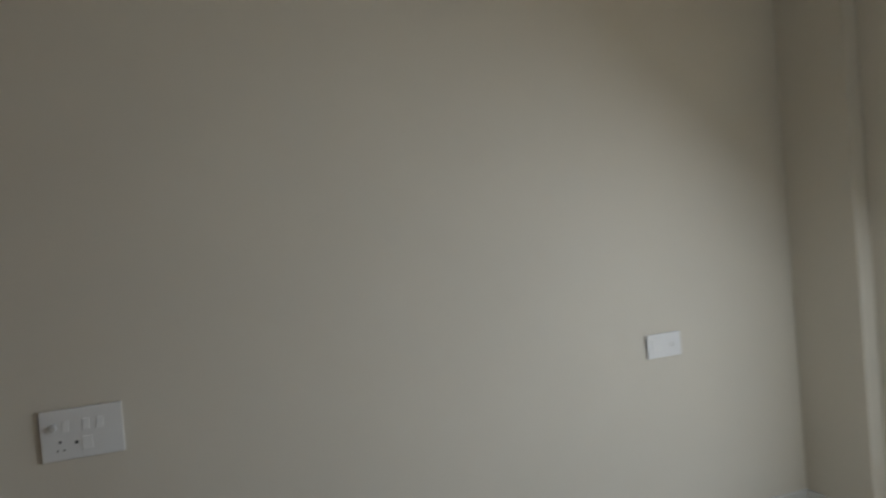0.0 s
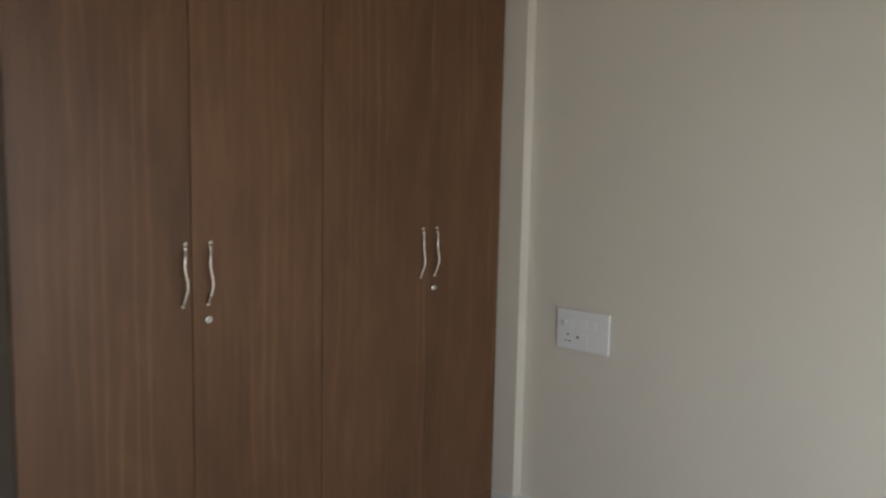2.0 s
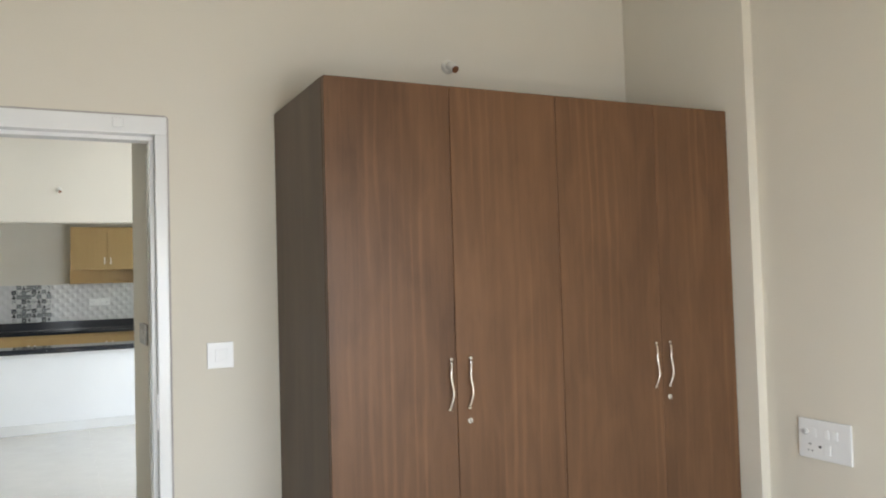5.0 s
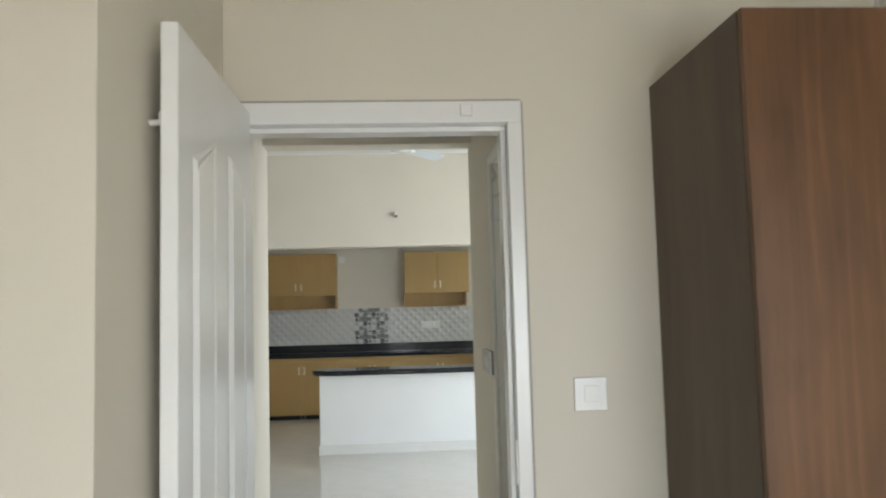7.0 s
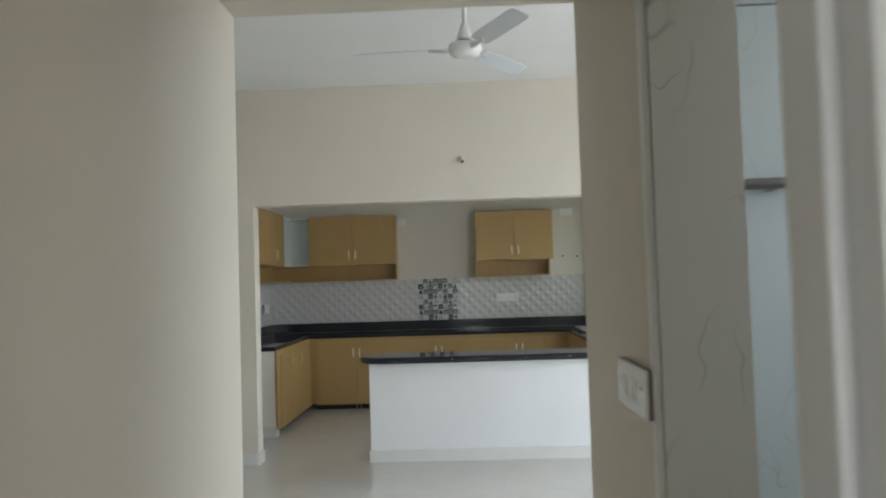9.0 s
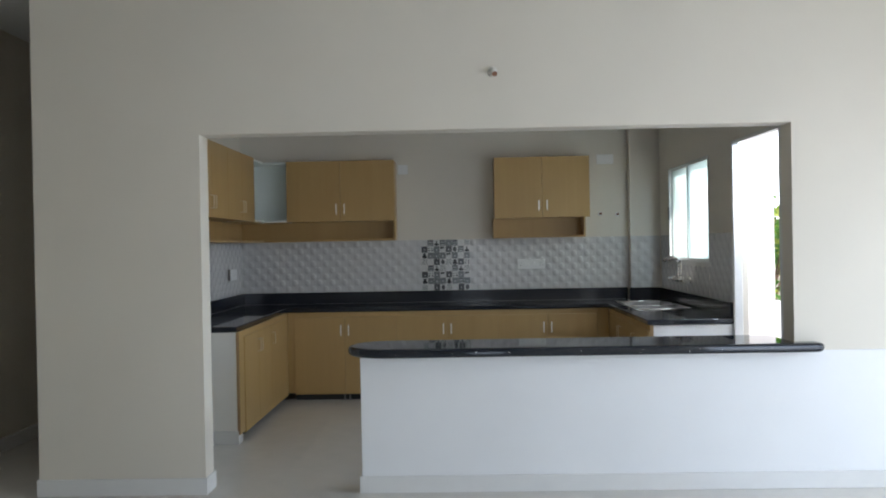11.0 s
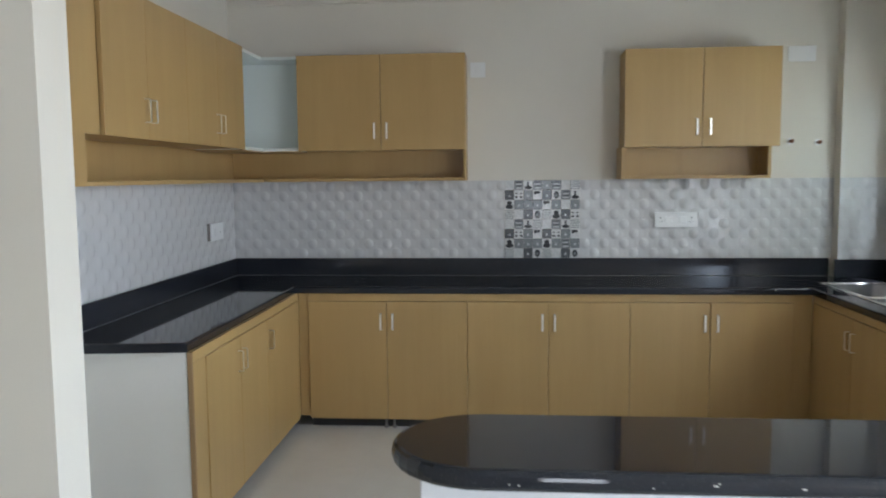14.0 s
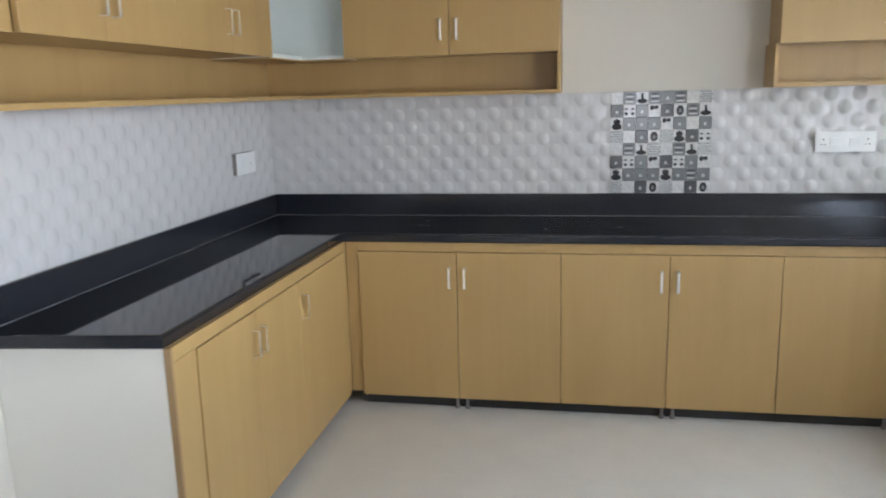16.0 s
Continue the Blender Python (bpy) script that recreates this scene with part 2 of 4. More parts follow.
CHROME_SATIN = material("satin_steel", (0.88, 0.88, 0.88), 0.25, metal=1.0, var=0.04, scale=40, bump=0)
BRASS_SATIN = material("satin_nickel", (0.80, 0.76, 0.68), 0.24, metal=1.0, var=0.02, bump=0)
PLASTIC = material("white_plastic", (0.82, 0.82, 0.81), 0.25, var=0.01, bump=0)
# blade enamel greyed: the underside's shade is put into its colour
BLADE_SHADE = material("fan_blade_enamel_shaded", (0.60, 0.63, 0.65), 0.35, var=0.02, bump=0)
PLASTIC_GREY = material("ivory_plastic_shade", (0.62, 0.62, 0.60), 0.3, var=0.01, bump=0)
BOX_EDGE = material("brown_box_edge", (0.22, 0.195, 0.175), 0.6, var=0.15, scale=30, bump=0)
DARK = material("dark_part_and_gap_shade", (0.03, 0.03, 0.03), 0.7, var=0.1, bump=0)
IVORY = material("ivory_plastic", (0.74, 0.71, 0.64), 0.4, var=0.02, bump=0)
BROWN_STUB = material("brown_bakelite", (0.19, 0.075, 0.03), 0.4, var=0.1, bump=0)
WHITE_LAM = material("white_laminate", (0.80, 0.84, 0.80), 0.35, var=0.02, bump=0)
TILE = material("relief_wall_tile", (0.605, 0.597, 0.592), 0.13, var=0.03, scale=6, bump=0)
MARBLE = marble("marble_tile", (0.59, 0.69, 0.74))
MARBLE_WARM = marble("marble_lining_tile", (0.74, 0.71, 0.65))
LINING = material("doorway_lining", (0.80, 0.785, 0.735), 0.35, var=0.04, scale=5, bump=0.05)
ALU = material("aluminium_frame_white", (0.56, 0.57, 0.55), 0.35, var=0.03, bump=0)
SOIL = material("ground_soil", (0.24, 0.20, 0.15), 0.95, var=0.3, scale=0.6, fine=30, bump=0.3)
BOUNCE_SLAB = material("warm_bounce_slab", (0.56, 0.48, 0.33), 0.8, var=0.12, scale=2, fine=60, bump=0.2)
CONCRETE = material("terrace_concrete", (0.50, 0.48, 0.45), 0.8, var=0.12, scale=2, fine=60, bump=0.2)
LEAF = leafy("leaf_green", (0.12, 0.27, 0.05))
LEAF_YOUNG = leafy("leaf_young", (0.40, 0.46, 0.09))
BARK = material("bark", (0.20, 0.13, 0.08), 0.9, var=0.3, scale=20, bump=0.4)

GLASS = bpy.data.materials.new("frosted_glass")
GLASS.use_nodes = True
gb = GLASS.node_tree.nodes["Principled BSDF"]
gb.inputs["Base Color"].default_value = (0.74, 0.95, 0.95, 1)
gb.inputs["Transmission Weight"].default_value = 1.0
gb.inputs["Roughness"].default_value = 0.45
gb.inputs["IOR"].default_value = 1.3


# ---- building blocks ----
def box(bm, x0, y0, z0, x1, y1, z1, bevel=0.0, seg=1):
    vs = bmesh.ops.create_cube(bm, size=1.0)["verts"]
    for v in vs:
        v.co = Vector(((x0 + x1) / 2 + v.co.x * (x1 - x0), (y0 + y1) / 2 + v.co.y * (y1 - y0), (z0 + z1) / 2 + v.co.z * (z1 - z0)))
    if bevel:
        es = list({e for v in vs for e in v.link_edges})
        bmesh.ops.bevel(bm, geom=es, offset=bevel, segments=seg, affect="EDGES", profile=0.6)
    return bm


def tube(bm, points, radius, sides=8, caps=True):
    """A round bar along points; radius may be a list."""
    rings = []
    n = len(points)
    pts = [Vector(p) for p in points]
    for i, p in enumerate(pts):
        d = (pts[min(i + 1, n - 1)] - pts[max(i - 1, 0)]).normalized()
        side = d.cross(Vector((0, 0, 1))) if abs(d.z) < 0.9 else d.cross(Vector((0, 1, 0)))
        side.normalize()
        up = side.cross(d)
        r = radius[i] if isinstance(radius, (list, tuple)) else radius
        rings.append([bm.verts.new(p + side * (r * math.cos(a)) + up * (r * math.sin(a))) for a in [2 * math.pi * k / sides for k in range(sides)]])
    for a, b in zip(rings, rings[1:]):
        for k in range(sides):
            f = bm.faces.new((a[k], a[(k + 1) % sides], b[(k + 1) % sides], b[k]))
            f.smooth = True
    if caps:
        bm.faces.new(rings[0][::-1])
        bm.faces.new(rings[-1])
    return bm


def prism(bm, outline, z0, z1, bevel=0.0, seg=2):
    """Upright prism on a plan outline."""
    lo = [bm.verts.new((x, y, z0)) for x, y in outline]
    hi = [bm.verts.new((x, y, z1)) for x, y in outline]
    n = len(lo)
    top = bm.faces.new(hi)
    bot = bm.faces.new(lo[::-1])
    for k in range(n):
        bm.faces.new((lo[k], lo[(k + 1) % n], hi[(k + 1) % n], hi[k]))
    bmesh.ops.recalc_face_normals(bm, faces=bm.faces[:])
    if bevel:
        es = list(set(top.edges) | set(bot.edges))
        bmesh.ops.bevel(bm, geom=es, offset=bevel, segments=seg, affect="EDGES", profile=0.5)
    return bm


def world_place(ob):
    p = Vector((0, 0, 0))
    while ob is not None:
        p += ob.location
        ob = ob.parent
    return p


def thing(name, at, label, category, group="", kind=""):
    ob = new(name)
    ob.location = at
    ob.empty_display_size = 0.1
    return tagged(ob, label, category, group, kind)


def part(name, bm, mat, parent=None, label="", at=None):
    """Links a bmesh, built in world places, as one mesh under parent."""
    me = bpy.data.meshes.new(name)
    base = world_place(parent) if parent is not None else Vector((0, 0, 0))
    off = Vector(at) if at is not None else base
    bmesh.ops.translate(bm, verts=bm.verts[:], vec=-off)
    bmesh.ops.recalc_face_normals(bm, faces=bm.faces[:])
    bm.to_mesh(me)
    bm.free()
    for m in mat if isinstance(mat, (list, tuple)) else [mat]:
        me.materials.append(m)
    ob = new(name, me)
    ob.parent = parent
    ob.location = off - base
    if label:
        tagged(ob, label)
    return ob


def bpart(name, dims, mat, parent=None, label="", bevel=0.002):
    return part(name, box(bmesh.new(), *dims, bevel=bevel), mat, parent, label)


def structure(name, boxes, mat, label, category, bevel=0.0):
    bm = bmesh.new()
    for b in boxes:
        box(bm, *b, bevel=bevel)
    return tagged(part(name, bm, mat), label, category, kind="structure")


# ---- large structure ----
BX0, BX1, BY0, BY1 = -1.60, 2.80, -0.23, 3.55      # bedroom
PX0, PX1, PY1 = -0.49, 0.605, 5.45                 # passage
HX0, HX1, HY1, HZ = -3.40, 4.20, 9.45, 3.13        # hall
KX0, KX1, KY0, KY1 = -2.25, 2.00, 9.60, 12.80      # kitchen
BZ, PZ, KZ = 3.00, 2.78, 2.95
DX0, DX1, DZ = -0.287, 0.583, 2.089                # bedroom door frame, outer

CREAM = "cream painted plaster wall, smooth and slightly marked"
structure("wall_bedroom_door", [(BX0 - .15, BY1, 0, DX0, BY1 + .14, BZ), (DX1, BY1, 0, BX1 + .15, BY1 + .14, BZ), (DX0, BY1, DZ, DX1, BY1 + .14, BZ)], PAINT, CREAM, "wall")
structure("wall_bedroom_right", [(BX1, BY0 - .2, 0, BX1 + .15, BY1, BZ)], PAINT, CREAM, "wall")
structure("wall_bedroom_nib", [(2.752, 2.80, 0, BX1, BY1, BZ)], PAINT, "narrow cream plaster pier beside the wardrobe", "wall")
structure("wall_bedroom_recess", [(BX0 - .15, 2.555, 0, -0.318, BY1, BZ)], PAINT, CREAM, "wall")
structure("wall_bedroom_left", [(BX0 - .15, BY0 - .2, 0, BX0, 2.555, BZ)], PAINT, CREAM, "wall")
structure("wall_bedroom_back", [(BX0 - .15, BY0 - .2, 0, 0.08, BY0, BZ), (2.02, BY0 - .2, 0, 2.47, BY0, BZ), (0.08, BY0 - .2, 2.12, 2.02, BY0, BZ), (2.47, BY0 - .2, 0, BX1, BY0 + .07, BZ)], PAINT, CREAM, "wall")
structure("ceiling_bedroom", [(BX0 - .15, BY0 - .2, BZ, BX1 + .15, BY1 + .14, BZ + .15)], CEILING, "white painted ceiling", "ceiling")

structure("wall_passage_left", [(PX0 - .15, BY1 + .14, 0, PX0, PY1, 3.13)], PAINT, CREAM, "wall")
structure("wall_passage_right", [(PX1, BY1 + .14, 0, PX1 + .19, 3.85, 3.13), (PX1, 4.55, 0, PX1 + .19, PY1, 3.13), (PX1, 3.85, 2.085, PX1 + .19, 4.55, 3.13)], PAINT, CREAM, "wall")
structure("ceiling_passage", [(PX0, BY1 + .14, PZ, PX1, PY1 - .15, PZ + .12)], CEILING, "white painted ceiling", "ceiling")
structure("beam_passage", [(PX0, PY1 - .15, 2.338, PX1, PY1, HZ)], PAINT, "cream plastered beam over the passage mouth", "beam")
structure("beam_passage_side", [(PX0, BY1 + .14, 2.48, PX0 + .2, PY1 - .15, PZ)], PAINT, "cream plastered side beam under the ceiling", "beam")

structure("wall_bathroom_far", [(PX1 + .19, 5.28, 0, 2.45, PY1 - .02, 2.7)], MARBLE, "white marble-look tiled wall with grey veins", "wall")
structure("wall_bathroom_side", [(2.30, BY1 + .14, 0, 2.45, 4.2, 2.7), (2.30, 4.8, 0, 2.45, 5.28, 2.7), (2.30, 4.2, 0, 2.45, 4.8, 1.45), (2.30, 4.2, 2.05, 2.45, 4.8, 2.7)], MARBLE, "white marble-look tiled wall with a small window opening", "wall")
structure("wall_bathroom_near", [(PX1 + .19, BY1 + .14, 0, 2.30, BY1 + .16, 2.7)], MARBLE, "white marble-look tiled wall", "wall")
structure("ceiling_bathroom", [(PX1 + .19, BY1 + .14, 2.32, 2.30, 5.28, 2.45)], CEILING, "white ceiling", "ceiling")
structure("jamb_lining_bathroom", [(PX1 + .012, 4.54, 0, PX1 + .19, 4.55, 2.085)], MARBLE_WARM, "marble-look tile lining of the bathroom doorway", "trim")
structure("tile_joint_bathroom", [(PX1 + .20, 5.2785, 2.246, 2.29, 5.2801, 2.252)], LINE_GROUT, "dark joint between courses of the marble-look tiles", "tile joint")

# the gap from x 2.6 to 4.0 is made up for the back fill lamp
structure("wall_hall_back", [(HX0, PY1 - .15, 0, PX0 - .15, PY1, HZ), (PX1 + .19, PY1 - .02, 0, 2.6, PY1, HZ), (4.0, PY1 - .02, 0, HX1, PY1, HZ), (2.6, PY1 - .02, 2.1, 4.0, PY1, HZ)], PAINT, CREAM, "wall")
structure("wall_hall_left", [(HX0 - .15, PY1 - .15, 0, HX0, 11.6, HZ)], PAINT, CREAM, "wall")
structure("wall_hall_right", [(HX1, PY1 - .02, 0, HX1 + .2, 6.1, HZ), (HX1, 8.7, 0, HX1 + .2, HY1 + .15, HZ), (HX1, 6.1, 2.25, HX1 + .2, 8.7, HZ)], PAINT, CREAM, "wall")
structure("ceiling_hall", [(HX0 - .15, PY1, HZ, HX1 + .2, KY0, HZ + .15), (HX0 - .15, KY0, HZ, KX0, 11.6, HZ + .15)], CEILING, "white painted ceiling", "ceiling")
structure("wall_corridor_end", [(HX0, 11.45, 0, -2.55, 11.6, HZ)], PAINT, CREAM, "wall")

OX0, OX1, OZ = -1.545, 1.943, 2.145
bm = bmesh.new()
ring = [(-2.55, 0), (OX0, 0), (OX0, OZ), (OX1, OZ), (OX1, 0.8085), (HX1, 0.8085), (HX1, HZ), (-2.55, HZ)]
near, far = [bm.verts.new((x, HY1, z)) for x, z in ring], [bm.verts.new((x, KY0, z)) for x, z in ring]
bm.faces.new(near), bm.faces.new(far[::-1])
for k in range(8):
    bm.faces.new((near[k], far[k], far[(k + 1) % 8], near[(k + 1) % 8]))
tagged(part("wall_kitchen_front", bm, PAINT), "cream plaster wall with a wide opening into the kitchen", "wall", kind="structure")
structure("wall_breakfast_bar", [(-0.61, HY1, 0, HX1, KY0, 0.808)], PAINT_WHITE, "white painted half-height wall carrying the bar top", "wall", bevel=0.004)
structure("wall_kitchen_left", [(-2.55, KY0, 0, KX0, KY1 + .15, HZ)], PAINT_KITCHEN, "pale grey-cream plaster wall", "wall")
structure("wall_kitchen_back", [(KX0, KY1, 0, KX1 + .15, KY1 + .15, HZ)], PAINT_KITCHEN, "pale grey-cream plaster wall", "wall")
structure("beam_kitchen_back", [(KX0, KY1 - .012, 2.68, 1.70, KY1, KZ)], PAINT_KITCHEN, "slightly proud plaster band under the ceiling", "beam")
structure("column_kitchen", [(1.70, 12.705, 0, KX1, KY1, KZ)], PAINT_KITCHEN, "plastered corner column", "column")
KDY0, KDY1, KDZ = 9.72, 10.62, 2.185
WY0, WY1, WZ0, WZ1 = 11.16, 12.36, 1.28, 2.145
structure("wall_kitchen_right", [(KX1, KY0, 0, KX1 + .15, KDY0, HZ), (KX1, KDY0, KDZ, KX1 + .05, KDY1, HZ), (KX1 + .05, KDY0, KDZ + .12, KX1 + .15, KDY1 + .12, HZ), (KX1, KDY1, 0, KX1 + .05, KDY1 + .12, HZ), (KX1, KDY1 + .12, 0, KX1 + .15, WY0, HZ), (KX1, WY0, 0, KX1 + .15, WY1, WZ0), (KX1, WY0, WZ1, KX1 + .15, WY1, HZ), (KX1, WY1, 0, KX1 + .15, KY1, HZ)], PAINT_KITCHEN, "pale plaster wall with a window and an open doorway", "wall")
structure("ceiling_kitchen", [(KX0, KY0, KZ, KX1, KY1, KZ + .12)], CEILING, "white painted ceiling", "ceiling")
# two slabs added out of view, only to stop sun entering the openings
structure("sun_blocker_bedroom", [(-0.3, -1.75, 2.30, 2.6, -0.43, 2.40)], CONCRETE, "unseen concrete slab added to keep the sun out of the bedroom", "sunshade")
structure("sun_blocker_hall", [(4.4, 5.8, 2.40, 5.5, 9.0, 2.50)], CONCRETE, "unseen concrete slab added to keep the sun out of the hall", "sunshade")
structure("roof_slab", [(-3.7, -0.6, 3.30, 4.5, 9.7, 3.45), (-3.7, 9.7, 3.30, 2.3, 13.1, 3.45)], CONCRETE, "flat concrete roof slab", "roof")
structure("ground", [(-400, -400, -0.75, 400, 400, -0.35)], SOIL, "bare brown ground around the house", "ground")
# added reflector outside, unseen: throws warm sunlight up into the bedroom
structure("paving", [(-4.0, -5.0, -0.36, 5.5, -0.44, -0.06)], BOUNCE_SLAB, "unseen pale yellow slab added to bounce warm light into the bedroom", "paving")
structure("plinth", [(-3.55, -0.43, -0.36, 4.4, 12.95, -0.012)], CONCRETE, "concrete plinth under the floors", "foundation")
floor = structure("floor", [(-3.55, -0.43, -0.012, 4.4, 12.95, -0.0007)], GROUT, "cream polished vitrified tile floor", "floor")

# ---- trim ----
SK = "glossy white tile skirting"
SH, ST = 0.10, 0.012
SKIRTS = [
    ("baseboard_bedroom_door", (DX1 + .002, BY1 - ST, 0, 0.985, BY1, SH)),
    ("baseboard_bedroom_right", (BX1 - ST, BY0, 0, BX1, 2.788, SH)),
    ("baseboard_bedroom_nib", (2.740, 2.788, 0, BX1 - .001, 2.80, SH)),
    ("baseboard_bedroom_nib_side", (2.740, 2.80, 0, 2.752, 2.903, SH)),
    ("baseboard_bedroom_recess", (-0.318, 2.555, 0, -0.306, BY1, SH)),
    ("baseboard_bedroom_left", (BX0, 2.543, 0, -0.306, 2.555, SH)),
    ("baseboard_bedroom_back", (2.458, BY0 + .07, 0, BX1 - ST, BY0 + .07 + ST, SH)),
    ("baseboard_passage_left", (PX0, BY1 + .14, 0, PX0 + ST, PY1 + ST, SH)),
    ("baseboard_passage_right", (PX1 - ST, 4.58, 0, PX1, PY1 + ST, SH)),
    ("baseboard_hall_back_left", (HX0, PY1, 0, PX0, PY1 + ST, SH)),
    ("baseboard_hall_back_right", (PX1, PY1, 0, 2.6, PY1 + ST, SH)),
    ("baseboard_hall_left", (HX0, PY1 + ST, 0, HX0 + ST, 11.45, SH)),
    ("baseboard_kitchen_front", (-2.562, HY1 - ST, 0, OX0 + ST, HY1, SH)),
    ("baseboard_kitchen_jamb", (OX0, HY1, 0, OX0 + ST, KY0 + ST, SH)),
    ("baseboard_bar", (-0.622, HY1 - ST, 0, HX1, HY1, SH)),
    ("baseboard_bar_end", (-0.622, HY1, 0, -0.61, KY0, SH)),
    ("baseboard_corridor", (-2.562, HY1, 0, -2.55, 11.45, SH)),
]
for nm, dims in SKIRTS:
    structure(nm, [dims], SKIRT, SK, "skirting", bevel=0.002)


def frame_profile(bm, x0, x1, ztop, y0, y1, left, right, head):
    box(bm, x0, y0, 0, x0 + left, y1, ztop - head, bevel=0.004, seg=2)
    box(bm, x1 - right, y0, 0, x1, y1, ztop - head, bevel=0.004, seg=2)
    box(bm, x0, y0, ztop - head, x1, y1, ztop, bevel=0.004, seg=2)


# bedroom door: frame with rebate, leaf folded back against the recess wall
door_1 = thing("door_1", (0.145, BY1 + .07, 0), "open white panelled door in a white painted wooden frame", "door", kind="structure")
bm = bmesh.new()
FW = 0.043
FH = 0.066
frame_profile(bm, DX0, DX1, DZ, BY1 - .006, BY1 + .146, 0.028, FW, FH)
part("door_frame", bm, DOOR_PAINT, door_1)
# shadow line between frame and plaster, put in as a mauve-grey strip
bm = bmesh.new()
box(bm, DX1 - .004, BY1 - .0035, 0, DX1 + .006, BY1 + .002, DZ - .01, bevel=0.001)
box(bm, DX0 - .005, BY1 - .0035, DZ - .004, DX1 - .010, BY1 + .002, DZ + .006, bevel=0.001)
tube(bm, [(DX1 - .012 + .016 * math.sin(a), BY1 - .0012, DZ - .012 + .016 * math.cos(a)) for a in [math.pi / 2 * k / 6 for k in range(7)]], 0.0026, 6)
part("shadow_line", bm, FRAME_SHADE, door_1, "mauve-grey strip painting the shadow line round the frame")
bm = bmesh.new()
frame_profile(bm, DX0 + .028, DX1 - FW, DZ - FH, BY1 + .045, BY1 + .12, 0.006, 0.016, 0.016)
part("door_stop", bm, DOOR_PAINT, door_1)
bm = bmesh.new()
box(bm, 0.395, BY1 - .022, DZ - .048, 0.432, BY1 - .006, DZ - .012, bevel=0.005, seg=2)
part("door_catch", bm, PLASTIC, door_1, "small white door catch on the frame head")
bm = bmesh.new()
box(bm, DX1 - FW - .003, BY1 + .004, 0.93, DX1 - FW, BY1 + .03, 1.06, bevel=0.001)
part("strike_plate", bm, STEEL, door_1, "steel strike plate")


def panel_door(parent, w, h, t, mat):
    """Moulded six-line leaf, built flat: width along x from 0, front at y = 0, facing -y and +y."""
    bm = bmesh.new()
    box(bm, 0, 0, 0.008, w, t, h, bevel=0.003)
    leaf = part("door_leaf", bm, mat, parent, at=(0, 0, 0))
    for side in (-1, 1):
        for px in (0.112, 0.452):
            pw = 0.188
            for z0, z1, slope in ((0.18, 0.80, 0), (0.945, 1.868, 0.070)):
                y = 0 if side < 0 else t
                out = lambda d: y + side * d
                a = slope if px < w / 2 else 0
                b = 0 if px < w / 2 else slope
                top0, top1 = z1 - a, z1 - b
                bm = bmesh.new()
                rings = []
                for inset, d in ((0, 0.0005), (0.010, 0.009), (0.024, 0.003), (0.030, 0.0075)):
                    ring = [(px + inset, z0 + inset), (px + pw - inset, z0 + inset), (px + pw - inset, top1 - inset), (px + inset, top0 - inset)]
                    rings.append([bm.verts.new((x, out(d), z)) for x, z in ring])
                for r0, r1 in zip(rings, rings[1:]):
                    for k in range(4):
                        bm.faces.new((r0[k], r0[(k + 1) % 4], r1[(k + 1) % 4], r1[k]))
                bm.faces.new(rings[-1])
                part("door_panel", bm, mat, leaf, at=(0, 0, 0))
    return leaf


leaf = panel_door(door_1, 0.750, 2.056, 0.036, DOOR_PAINT)
leaf.location = Vector((-0.273, 3.543, 0)) - Vector(door_1.location)
leaf.rotation_euler = (0, 0, radians(-90.7))
bm = bmesh.new()
tube(bm, [(0.70, 0.0, 1.858), (0.70, -0.038, 1.858)], 0.007)
box(bm, 0.62, -0.006, 1.845, 0.74, 0.0, 1.871, bevel=0.002)
part("tower_bolt", bm, PLASTIC, leaf, "white tower bolt on the back of the leaf", at=(0, 0, 0)).location = (0, 0, 0)
for hz in (0.25, 1.05, 1.80):
    bm = bmesh.new()
    tube(bm, [(-0.004, -0.004, hz - .05), (-0.004, -0.004, hz + .05)], 0.006)
    part("hinge", bm, STEEL, leaf, at=(0, 0, 0)).location = (0, 0, 0)

# bathroom doorway bead and rod
frame2 = thing("door_2", (PX1, 4.2, 0), "white painted bathroom door frame, doorway open", "door frame", kind="structure")
bm = bmesh.new()
box(bm, PX1 - .004, 4.545, 0, PX1 + .012, 4.575, 2.11, bevel=0.004, seg=2)
part("door_frame", bm, LINING, frame2)
bm = bmesh.new()
box(bm, PX1 - .008, 3.825, 0, PX1 + .012, 3.855, 2.11, bevel=0.004, seg=2)
part("door_frame", bm, LINING, frame2)
bm = bmesh.new()
box(bm, PX1 - .004, 3.855, 2.08, PX1 + .012, 4.545, 2.11, bevel=0.004, seg=2)
part("door_head", bm, LINING, frame2)

RZ = 1.712
rail = thing("towel_rail", (1.2, 5.24, RZ), "chrome towel rail on the marble-tiled wall", "towel rail")
bm = bmesh.new()
tube(bm, [(0.80, 5.215, RZ), (1.5, 5.215, RZ)], 0.016, 12)
part("bar", bm, DARK_STEEL, rail)
for x in (0.82, 1.12, 1.48):
    bm = bmesh.new()
    tube(bm, [(x, 5.28, RZ), (x, 5.215, RZ)], 0.018, 10)
    part("bracket", bm, DARK_STEEL, rail)


